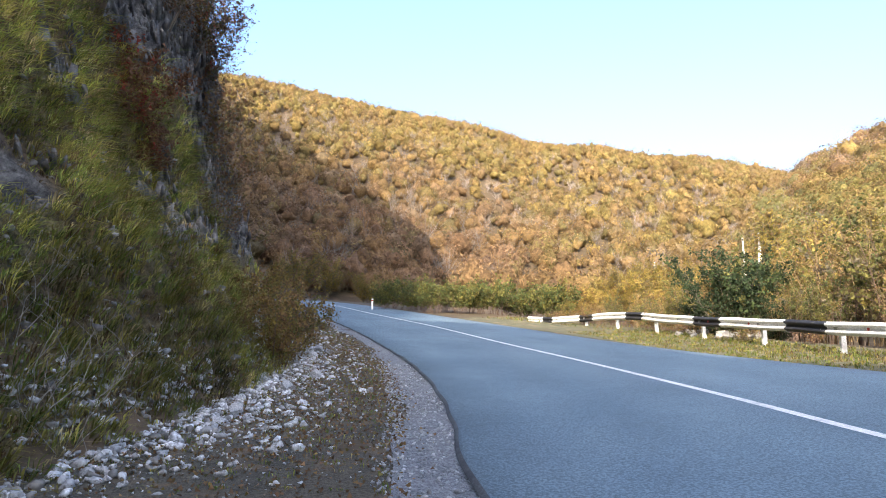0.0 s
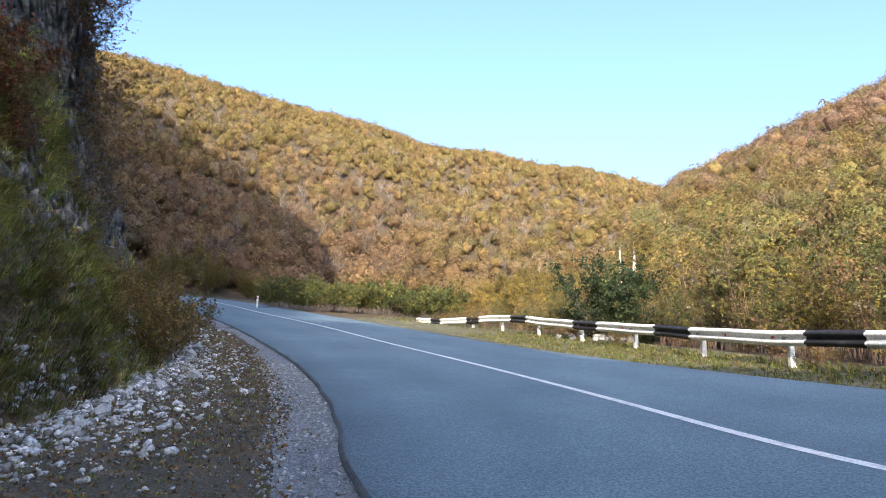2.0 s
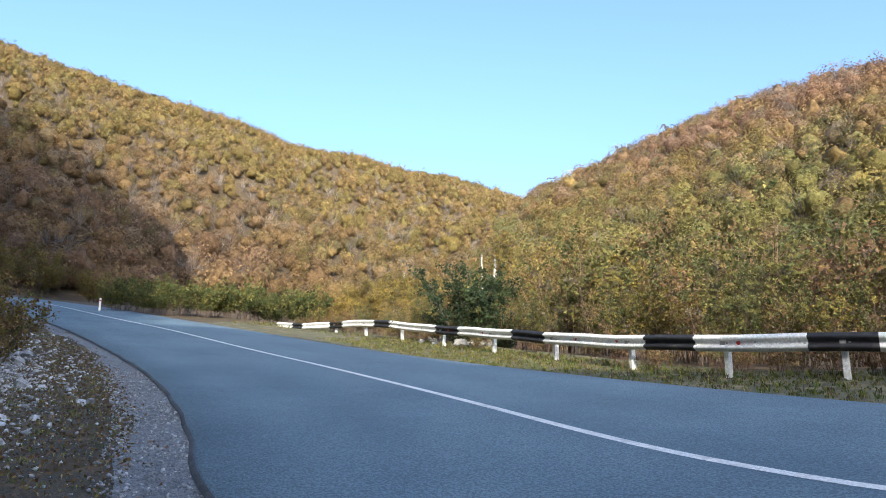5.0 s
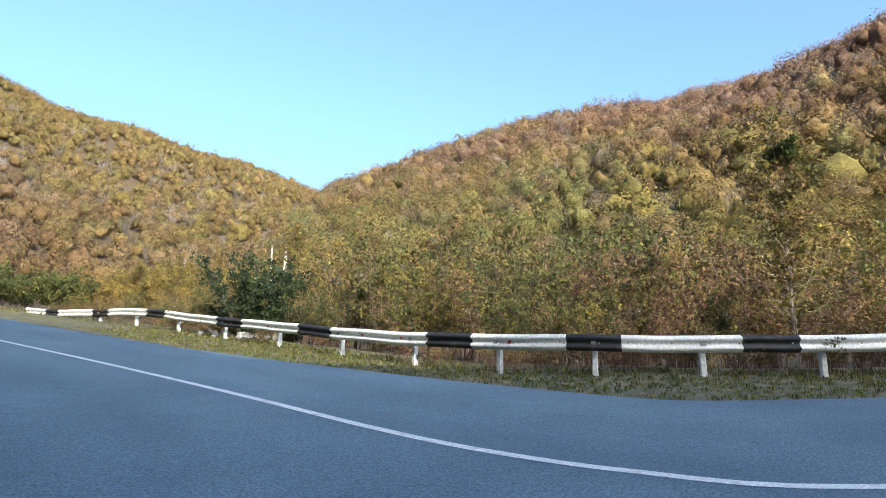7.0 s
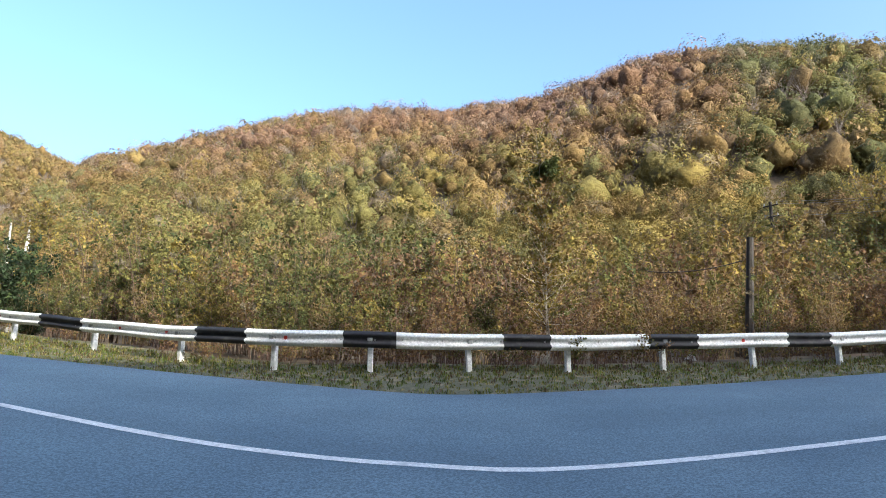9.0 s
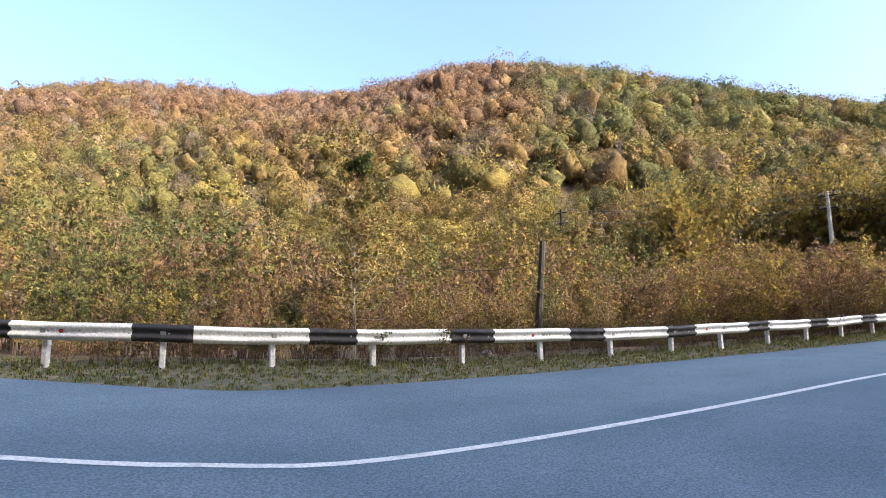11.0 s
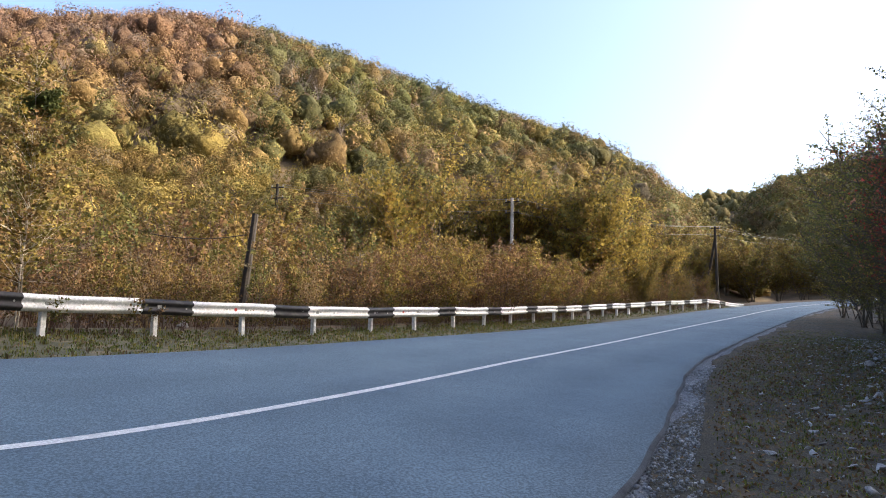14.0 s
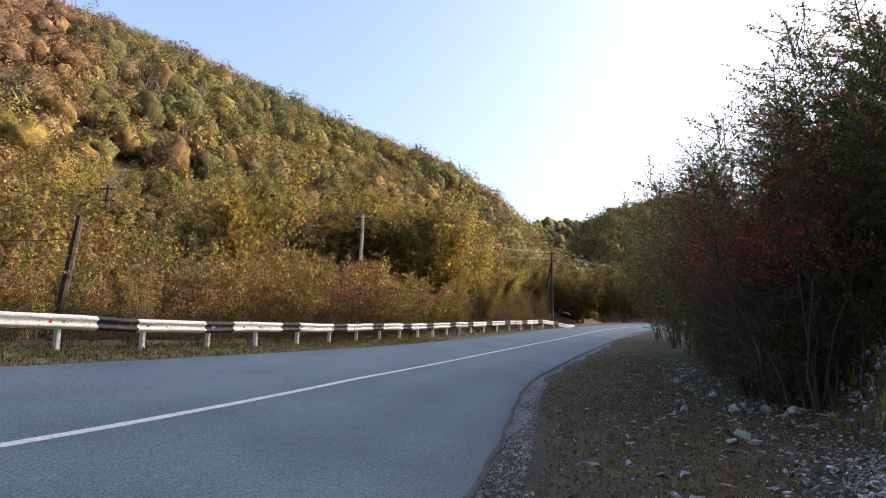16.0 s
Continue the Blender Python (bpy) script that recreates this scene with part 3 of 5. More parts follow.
def skeleton(height, spread, stems, twigs, lean=0.25, crook=0.12, fork=0.3, up=0.6):
    """Main stems from the base and twigs along them: two sets of paths."""
    k = 7
    t = np.linspace(0, 1, k)
    a = RNG.uniform(0, 2 * np.pi, stems)
    reach = spread * np.sqrt(RNG.random(stems))
    h = height * RNG.uniform(0.62, 1.0, stems) * (1 - 0.25 * (reach / max(spread, 0.01)) ** 2)
    base = np.stack([np.cos(a), np.sin(a)], 1) * (reach * lean)[:, None]
    tip = np.stack([np.cos(a), np.sin(a)], 1) * reach[:, None]
    main = np.zeros((stems, k, 3))
    main[..., :2] = base[:, None] + (tip - base)[:, None] * (t ** 1.5)[None, :, None]
    main[..., 2] = h[:, None] * t
    main[:, 1:, :] += np.cumsum(RNG.normal(size=(stems, k - 1, 3)) * [1, 1, 0.2], 1) * crook * height / k
    thick = RNG.uniform(0.75, 1.25, stems)
    n = stems * twigs
    i = np.repeat(np.arange(stems), twigs)
    u = RNG.uniform(fork, 0.97, n)
    lo = np.clip((u * (k - 1)).astype(int), 0, k - 2)
    fr = (u * (k - 1) - lo)[:, None]
    root = main[i, lo] * (1 - fr) + main[i, lo + 1] * fr
    d = RNG.normal(size=(n, 3))
    d[:, 2] = np.abs(d[:, 2]) * up + 0.2
    d[:, :2] += 0.8 * (root[:, :2] / (spread + 0.1))
    d /= np.linalg.norm(d, axis=1, keepdims=True)
    long = height * RNG.uniform(0.10, 0.26, n) * (1.25 - 0.6 * u)
    w = np.linspace(0, 1, 3)
    tw = root[:, None] + d[:, None] * (w[None, :] * long[:, None])[..., None]
    tw[:, 1:] += RNG.normal(size=(n, 2, 3)) * (0.06 * long)[:, None, None]
    return main, thick, tw, u


def plant(name, label, category, height, spread, stems, twigs, leaves, leaf, weights, girth=0.018, lean=0.25, crook=0.12, fork=0.3, wood=None, crown_name="foliage", group="", bare=0.0, up=0.6, mat=None, quads=False, ruffle=0.7):
    """A bush or tree: stems with twigs in one part, leaves in another."""
    root = thing(name, label, category, group=group)
    main, thick, tw, u = skeleton(height, spread, stems, twigs, lean, crook, fork, up)
    k = main.shape[1]
    v1, f1 = sweep(main, girth * height / 4 * thick[:, None] * np.linspace(1, 0.22, k)[None, :], 5 if stems < 5 else 4)
    v2, f2 = sweep(tw, girth * height / 4 * 0.34 * np.linspace(1, 0.3, 3)[None, :] * np.ones((len(tw), 1)), 3)
    v = np.concatenate([v1, v2])
    me = mesh_object("wood", v, np.concatenate([f1, f2 + len(v1)]), wood or M_TWIG, shade=True)
    part_of(root, "trunk" if stems < 4 else "branching", me)
    if leaves:
        pick = RNG.integers(0, len(tw), leaves)
        seg = RNG.uniform(0.15, 1.05, leaves)
        lo = np.clip((seg * 2).astype(int), 0, 1)
        fr = (seg * 2 - lo)[:, None]
        c = tw[pick, lo] * (1 - fr) + tw[pick, lo + 1] * fr + RNG.normal(size=(leaves, 3)) * leaf * 1.3
        keep = c[:, 2] > height * bare
        c = c[keep]
        mid = np.array([0, 0, height * 0.55])
        out = (c - mid) / (np.linalg.norm(c - mid, axis=1, keepdims=True) + 0.1)
        per = tints_for(np.tile(np.asarray(weights, float), (len(tw), 1)), 0.2)[pick[keep]]
        t = np.clip(per * (1 + 0.12 * RNG.normal(size=(len(c), 1))), 0.004, 0.9)
        vl, fl, tl = leaf_faces(c, out, np.full(len(c), leaf * (1.0 if quads else 1.25)), t, quads, ruffle)
        part_of(root, crown_name, mesh_object(crown_name, vl, fl, mat or M_LEAF, tl))
    return root


def set_out(master, spots, first=True):
    """Stand a plant and its copies at (x, y, turn, scale)."""
    for i, (x, y, turn, k) in enumerate(spots):
        m = pose(x, y, float(land(x, y)[0]) - 0.04, 0, 0, turn)
        ob = master if i == 0 else copy_thing(master, m)
        ob.scale = (1, 1, 1)
        ob.matrix_basis = m @ Matrix.Diagonal((k, k, k, 1))


def polar(az, d):
    return -d * math.sin(radians(az)), d * math.cos(radians(az))


#            rust ochre yellow olive green pink grey
MIX_OLIVE = (0.05, 0.1, 0.25, 1.3, 1.0, 0, 0.25)
MIX_GOLD = (0.7, 1.1, 0.4, 0.8, 0.15, 0.2, 0.2)
MIX_RUST = (1.3, 0.8, 0.15, 0.25, 0.05, 0.3, 0.2)
MIX_GREEN = (0, 0.05, 0.15, 0.9, 1.2, 0, 0)
MIX_YELLOW = (0.05, 0.6, 1.5, 0.8, 0.1, 0, 0)
MIX_STRAW = (0.2, 1.3, 0.5, 0.5, 0.05, 0.3, 0.3)

BEHIND = "thicket behind the rail"
KINDS = {
    "olive": [plant("shrub", "tall olive green shrub with thin upright stems", "shrub", 3.6, 0.85, 11, 8, 2000, 0.036, w, group=BEHIND) for w in (MIX_OLIVE, MIX_OLIVE, (0, 0.3, 0.8, 1.0, 0.3, 0, 0), (0.1, 0.2, 0.15, 1.0, 0.9, 0, 0.1))],
    "gold": [plant("shrub", "golden brown autumn shrub with thin stems", "shrub", 3.2, 1.0, 10, 9, 1800, 0.036, w, group=BEHIND) for w in (MIX_GOLD, MIX_YELLOW, (0.4, 1.3, 0.7, 0.4, 0, 0.2, 0.1))],
    "rust": [plant("shrub", "russet half-bare shrub with tangled twigs", "shrub", 2.7, 1.0, 13, 12, 1000, 0.033, MIX_RUST, group=BEHIND) for _ in range(2)],
    "straw": [plant("shrub", "half-bare shrub of dry straw-coloured stalks", "shrub", 2.9, 0.7, 20, 8, 700, 0.026, MIX_STRAW, wood=M_DRY, group=BEHIND) for _ in range(2)],
    "low": [plant("bush", "low tangled bush of brown twigs and few leaves", "bush", 1.2, 0.9, 16, 9, 520, 0.026, w, group="low growth along the rail", wood=M_BRAMBLE) for w in (MIX_RUST, (1.2, 0.6, 0.1, 0.4, 0.4, 0, 0.1), (0.5, 0.3, 0.2, 0.9, 0.7, 0, 0))],
}
TALL = {"olive": 3.4, "gold": 3.0, "rust": 2.6, "straw": 2.8, "low": 1.2}
SPOTS = {k: [[] for _ in v] for k, v in KINDS.items()}
lay = random.Random(11)
for row, (gap, back, size) in enumerate(((0.62, 1.0, 0.45), (1.1, 2.2, 0.5), (1.4, 4.2, 0.85), (1.8, 7.5, 1.0), (2.4, 12.0, 1.08))):
    s = 3.0
    while s < RAIL_LEN - 1:
        s += gap * lay.uniform(0.7, 1.3)
        (p,), (n,) = rail_at(min(s, RAIL_LEN))
        b = back + lay.uniform(-0.6, 0.8)
        x, y = p[0] - n[0] * b, p[1] - n[1] * b
        az = math.degrees(math.atan2(-x, y))
        if row < 1:
            kind = "low"
            if az > -40 and lay.random() < 0.6:
                continue
        elif az > -50:
            kind = lay.choices(("olive", "straw", "gold"), (7, 1.3, 0.7))[0]
        elif az > -64:
            kind = lay.choices(("olive", "gold", "rust", "straw"), (4, 1.5, 2.4, 1))[0]
        else:
            kind = lay.choices(("olive", "gold", "rust", "straw"), (2.2, 2.6, 4.2, 1.2) if az > -92 else (2.0, 4, 3.0, 0.8))[0]
        d = math.hypot(x, y)
        el = np.interp(-az, [5, 12, 17, 22, 27, 32, 45, 60, 75, 90, 100, 108, 116, 122], [1.5, 1.8, 2.6, 3.8, 5.4, 7.4, 8.6, 8.6, 8.8, 8.3, 8.4, 7.8, 5.2, 2.8]) * size * lay.uniform(0.6, 1.22)
        k = (EYE + d * math.tan(radians(el)) - float(lay_of(x, y)[0])) / TALL[kind]
        k = min(max(k, 0.35), 2.0)
        i = lay.randrange(len(KINDS[kind]))
        SPOTS[kind][i].append((x, y, lay.uniform(0, 360), k if row else lay.uniform(0.55, 1.0)))
for kind in KINDS:
    for master, spots in zip(KINDS[kind], SPOTS[kind]):
        set_out(master, spots)

# single trees that stand out
birch = plant("tree", "slender pale-stemmed tree with a green ivy-clad top", "tree", 5.6, 0.3, 2, 80, 5200, 0.034, (0.3, 0.9, 0.7, 1.2, 0.3, 0, 0), 0.014, 0.3, 0.06, 0.22, M_BIRCH, "crown", up=0.9)
set_out(birch, [(*polar(-68.0, 14.4), 20, 1.0)])
ivy_top = plant("ivy", "dark green ivy round a tree top", "ivy", 0.95, 0.38, 5, 8, 1500, 0.035, MIX_GREEN)
ivy_top.matrix_basis = pose(*polar(-68.1, 14.4), 4.05 + float(lift(*polar(-68.1, 14.4))))
ivy_tree = plant("tree", "dark green ivy-covered tree leaning over the bank", "tree", 3.3, 1.9, 20, 26, 11000, 0.04, (0, 0, 0, 0.12, 0.4, 0, 0, 0, 1.6), 0.02, 0.3, 0.16, 0.08, M_BARK, "crown")
set_out(ivy_tree, [(*polar(-24.0, 25.0), 0, 1.12), (*polar(-26.9, 25.0), 140, 0.55), (*polar(-21.6, 27.5), 80, 0.5)])
CROWNS = (MIX_YELLOW, (0.1, 0.9, 1.0, 1.6, 0.2, 0, 0), (0.05, 0.6, 0.8, 1.8, 0.4, 0, 0))
BROAD = [plant("tree", "broad olive-yellow tree with a rounded crown", "tree", 9.0, 3.4, 6, 100, 8500, 0.076, w, 0.026, 0.08, 0.12, 0.26, M_BARK, "crown", group="trees below the hill", up=0.8, ruffle=0.45) for w in CROWNS]
RIPE = ((0, 0.5, 1.6, 1.0, 0.05, 0, 0), (0.1, 0.7, 1.2, 1.2, 0.1, 0, 0), (0.05, 0.4, 1.0, 1.6, 0.3, 0, 0))
GREAT = [plant("tree", "tall olive-gold tree with a wide rounded crown", "tree", 9.0, 3.6, 7, 120, 15000, 0.066, w, 0.024, 0.08, 0.12, 0.22, M_BARK, "crown", group="trees below the hill", up=0.8, ruffle=0.45, mat=M_CROWN) for w in RIPE]
spots, great = [[], [], []], [[], [], []]
# azimuth, distance, kind, scale
for az, d, i, k in ((-28.6, 46, 0, 0.95), (-31.5, 50, 0, 0.95), (-13.5, 58, 0, 0.55), (-16.2, 56, 0, 0.6), (-18.8, 55, 0, 0.6), (-20.6, 60, 0, 0.62), (-21.5, 70, 0, 0.8), (-18.6, 74, 0, 0.85), (-15.5, 82, 0, 0.8), (-34.5, 44, 1, 0.75), (-38, 42, 2, 0.75), (-42, 40, 1, 0.75), (-46.5, 38, 2, 0.75), (-51, 37, 1, 0.7), (-55, 38, 1, 0.75),
                    (-59, 36, 0, 0.7), (-63, 37, 2, 0.75), (-71, 37, 1, 0.75), (-75, 38, 0, 0.75), (-79, 40, 1, 0.8), (-83, 38, 1, 0.75), (-86.5, 37, 1, 0.97), (-88.6, 41, 2, 0.9), (-92, 44, 1, 0.85),
                    (-95.0, 52, 2, 1.2), (-99.0, 45, 1, 1.55), (-102.8, 50, 2, 1.3), (-105.8, 50, 1, 1.3), (-108.4, 48, 1, 1.4), (-111.4, 48, 2, 1.45), (-114.0, 48, 0, 1.3), (-116.2, 54, 0, 1.15), (-117.4, 62, 1, 1.05),
                    (-118.6, 72, 1, 1.0), (-120.4, 80, 2, 1.0), (-122.2, 86, 1, 1.05), (-124.2, 92, 0, 1.0), (-126.0, 88, 1, 1.05), (-127.8, 95, 2, 1.1), (-129.5, 90, 1, 1.05), (-131.4, 96, 2, 1.1), (-133.5, 90, 1, 1.0),
                    (-117.6, 48, 0, 0.5), (-121.0, 62, 0, 0.42), (-122.3, 64, 0, 0.38), (2.5, 78, 2, 0.6), (6.5, 80, 1, 0.6), (10, 82, 1, 0.65), (12.5, 72, 1, 0.7), (14.5, 60, 0, 0.5)):
    (great if -118 < az < -94 and k > 1 else spots)[i].append((*polar(az, d), lay.uniform(0, 360), k))
for m, s in zip(BROAD + GREAT, spots + great):
    set_out(m, s)
golden = plant("bush", "golden yellow autumn bush on the valley floor", "bush", 5.0, 2.6, 12, 30, 7000, 0.06, (0.05, 0.9, 2.2, 0.1, 0, 0, 0), group="golden bushes below the far hill", ruffle=0.45)
set_out(golden, [(*polar(-13.2, 52), 0, 0.72), (*polar(-14.8, 58), 70, 0.9), (*polar(-16.8, 50), 140, 0.62), (*polar(-18.6, 54), 200, 0.75), (*polar(-20.2, 62), 260, 0.95), (*polar(-11.6, 60), 310, 0.6), (*polar(-28.8, 38), 30, 0.8), (*polar(-27.6, 33), 100, 0.6)])
rust_bush = [plant("bush", "big rounded bush in rust and orange leaf", "bush", 3.6, 2.2, 14, 24, 6500, 0.034, w, group="rust bushes") for w in ((0.3, 1.0, 1.5, 0.7, 0, 0, 0), (1.5, 1.1, 0.5, 0.1, 0, 0.3, 0))]
set_out(rust_bush[0], [(*polar(-101.8, 27), 0, 1.1), (*polar(-108.4, 33), 200, 1.25), (*polar(-113.2, 43), 90, 1.0)])
set_out(rust_bush[1], [(*polar(-105.2, 29), 0, 1.2), (*polar(-110.8, 37), 60, 1.15), (*polar(-97.5, 25), 150, 0.95)])
# green bushes by the far bend
far_green = [plant("bush", "leafy green bush at the road's edge", "bush", 2.6, 1.6, 14, 14, 2000, 0.055, (0, 0, 0.15, 1.0, 1.5, 0, 0), group="green bushes by the far bend") for _ in range(2)]
spots = [[], []]
for j in range(22):
    az = 5.2 - j * 0.75
    spots[j % 2].append((*polar(az, 47 - 0.35 * j + lay.uniform(-2, 3)), lay.uniform(0, 360), lay.uniform(0.7, 1.1)))
for m, s in zip(far_green, spots):
    set_out(m, s)

# ---- the rock slope on the near side ----
from mathutils.bvhtree import BVHTree


def slope_point(s, e):
    p = at_arc(s, -(toe(s) + e))
    return np.array([p[0], p[1], p[2] + slope_height(s, e) - 0.06])


def fractal(p, size, depth=4):
    return noise.fractal(Vector(p) / size, 0.7, 2.1, depth)


def build_hillside():
    ss = np.arange(-48, 46.1, 0.3)
    rows, rock = [], []
    for s in ss:
        e = np.concatenate([np.linspace(-0.6, 0, 3), np.linspace(0.02, 18, 400)])
        z = slope_height(s, e)
        run = np.concatenate([[0], np.cumsum(np.hypot(np.diff(e), np.diff(z)))])
        pick = np.interp(np.linspace(0, min(run[-1], 27), 84), run, e)
        n = np.array([np.interp(s, ARC, OUTER[:, 0]), np.interp(s, ARC, OUTER[:, 1]), 0.45])
        for q in pick:
            p = slope_point(s, q)
            p[2] -= 0.45 * max(0.0, -q / 0.6)
            amp = min(1.0, max(0.0, (q + 0.2) / 1.2))
            big = fractal(p, 3.2)
            # slanting strata in the bare places
            bare = 0.8 * fractal(p + np.array([40, 0, 0]), 3.0, 3) + float(np.interp(s, [-40, -11.5, -8.5, -6.5], [0.36, 0.36, 0.0, -0.26]) if q > 1.2 else -0.32)
            bed = (p[2] * 0.55 + s * 0.83 + 0.35 * fractal(p, 1.3, 2)) / 0.42
            step = (bed - math.floor(bed)) ** 2
            r = min(1.0, max(0.0, bare * 3.0))
            move = amp * (0.42 * big + 0.12 * fractal(p, 0.6, 3) + r * (0.30 * step - 0.1))
            rows.append(p + n * move)
            rock.append(r)
    me = mesh_object("hillside", rows, grid_faces(len(ss), 84), None, shade=False)
    a = me.attributes.new("rock", "FLOAT", "POINT")
    a.data.foreach_set("value", np.array(rock, np.float32))
    m, nt, b = material("rocky_slope")
    att = nt.nodes.new("ShaderNodeAttribute")
    att.attribute_name = "rock"
    g1, g2 = noise_of(nt, 0.9), noise_of(nt, 9.0, 5.0, 0.75)
    soil = mix(nt, ramp(nt, g1, ((0.35, (0, 0, 0)), (0.65, (1, 1, 1)))), (0.13, 0.09, 0.055), (0.15, 0.135, 0.055))
    stone = mix(nt, ramp(nt, noise_of(nt, 2.3, 6.0, 0.7), ((0.4, (0, 0, 0)), (0.62, (1, 1, 1)))), (0.07, 0.069, 0.073), (0.27, 0.265, 0.26))
    c = mix(nt, ramp(nt, att.outputs["Fac"], ((0.25, (0, 0, 0)), (0.6, (1, 1, 1)))), soil, stone)
    c = mix(nt, 1.0, c, ramp(nt, g2, ((0.36, (0.35, 0.33, 0.3)), (0.64, (1.6, 1.55, 1.45)))), "MULTIPLY")
    nt.links.new(c, b.inputs["Base Color"])
    b.inputs["Roughness"].default_value = 0.92
    bump(nt, b, g2, 1.0, 0.14)
    me.materials.append(m)
    return tagged(new("hillside", me), "steep overgrown slope with slanting grey rock beds", "hillside", kind="structure"), np.array(rows).reshape(len(ss), 84, 3), np.array(rock).reshape(len(ss), 84), ss


hillside, FACE, BARE, FACE_S = build_hillside()


def face_spots(n, s0, s1, up0, up1, bare=(-1, 2), rng=None):
    """Random places on the slope between two stretches of the road and two heights along the face."""
    r = rng or RNG
    i = r.integers(np.searchsorted(FACE_S, s0), np.searchsorted(FACE_S, s1), n)
    j = r.integers(up0, up1, n)
    ok = (BARE[i, j] > bare[0]) & (BARE[i, j] < bare[1])
    i, j = i[ok], j[ok]
    f = r.random((len(i), 2, 1))
    i2, j2 = np.minimum(i + 1, len(FACE_S) - 1), np.minimum(j + 1, 83)
    return FACE[i, j] + (FACE[i2, j] - FACE[i, j]) * f[:, 0] + (FACE[i, j2] - FACE[i, j]) * f[:, 1], i


# grass ------------------------------------------------------------------


def tufts(name, label, base, height, blades, tints, out=None, width=0.012, spread=0.5):
    """Tufts of bent blades, two faces a blade."""
    n = len(base)
    b = np.repeat(base, blades, 0)
    h = np.repeat(height, blades) * RNG.uniform(0.5, 1.2, n * blades)
    a = RNG.uniform(0, 2 * np.pi, n * blades)
    d = np.stack([np.cos(a), np.sin(a), np.zeros_like(a)], 1)
    if out is not None:
        d += np.repeat(out, blades, 0) * 0.9
    lean = RNG.uniform(0.15, 1.0, n * blades) * spread
    side = np.stack([-np.sin(a), np.cos(a), np.zeros_like(a)], 1) * (width * RNG.uniform(0.6, 1.4, n * blades))[:, None]
    root = b + RNG.normal(size=b.shape) * [0.03, 0.03, 0]
    midp = root + d * (lean * h * 0.35)[:, None] + np.array([0, 0, 1]) * (h * 0.62)[:, None]
    tip = root + d * (lean * h * 1.0)[:, None] + np.array([0, 0, 1]) * (h * (1 - 0.45 * lean))[:, None]
    v = np.stack([root, midp + side, midp - side, tip], 1).reshape(-1, 3)
    k = np.arange(n * blades)[:, None] * 4
    f = np.concatenate([k + [0, 1, 2], k + [2, 1, 3]])
    t = np.repeat(np.clip(np.repeat(tints, blades, 0) * RNG.uniform(0.75, 1.3, (n * blades, 1)), 0.004, 0.9), 4, 0)
    return tagged(new(name, mesh_object(name, v, f, M_LEAF, t)), label, "grass", kind="stuff")


GRASS = np.array([(0.27, 0.29, 0.07), (0.37, 0.33, 0.08), (0.18, 0.23, 0.05), (0.38, 0.31, 0.14), (0.24, 0.16, 0.08)])


def grass_tints(n, weights):
    return GRASS[RNG.choice(5, n, p=np.array(weights) / sum(weights))] * RNG.uniform(0.75, 1.25, (n, 1))


p, i = face_spots(16500, -15, 3, 1, 54, (-1, 0.45))
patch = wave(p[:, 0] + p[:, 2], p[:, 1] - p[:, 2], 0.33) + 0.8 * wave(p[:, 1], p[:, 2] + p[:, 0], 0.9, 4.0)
# tint brightens up the slope: lighter top and dimmer foot put into the colour
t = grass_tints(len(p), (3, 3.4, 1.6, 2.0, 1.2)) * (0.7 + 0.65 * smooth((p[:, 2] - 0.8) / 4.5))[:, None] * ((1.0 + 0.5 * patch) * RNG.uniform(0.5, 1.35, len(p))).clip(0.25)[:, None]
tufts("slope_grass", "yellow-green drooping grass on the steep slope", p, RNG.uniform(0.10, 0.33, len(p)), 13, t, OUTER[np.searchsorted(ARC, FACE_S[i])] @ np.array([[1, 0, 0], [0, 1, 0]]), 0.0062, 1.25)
p, i = face_spots(13000, -12, 3, 1, 50, (-1, 0.7))
tufts("slope_grass", "short brown and green undergrowth on the slope", p, RNG.uniform(0.05, 0.16, len(p)), 6, grass_tints(len(p), (1.5, 2, 1.2, 2.4, 3)) * RNG.uniform(0.4, 1.1, (len(p), 1)), None, 0.009, 1.3)
p, i = face_spots(2600, -46, -16, 1, 70, (-1, 0.6))
tufts("slope_grass", "dry grass on the far part of the slope", p, RNG.uniform(0.2, 0.5, len(p)), 5, grass_tints(len(p), (2, 2, 1, 2, 2)), None, 0.02, 0.8)
p, i = face_spots(4200, 2, 40, 1, 50, (-1, 0.8))
tufts("slope_grass", "dark grass on the shaded bank", p, RNG.uniform(0.15, 0.4, len(p)), 6, grass_tints(len(p), (1.5, 1, 2.5, 1, 1.5)), None, 0.014, 0.8)


def strip_spots(n, s0, s1, lo, hi):
    """Places on the flat ground along the road between two offsets (numbers or functions of s)."""
    s = RNG.uniform(s0, s1, n)
    a = lo(s) if callable(lo) else lo
    b = hi(s) if callable(hi) else hi
    off = a + (b - a) * RNG.random(n)
    q = at_arc(s, off).T
    q[:, 2] = land(q[:, 0], q[:, 1])
    return q, s


def rail_spots(n, s0, s1, lo, hi):
    s = RNG.uniform(s0, s1, n)
    q, m = rail_at(s)
    q = q + m * RNG.uniform(lo, hi, n)[:, None]
    return np.column_stack([q, land(q[:, 0], q[:, 1])])


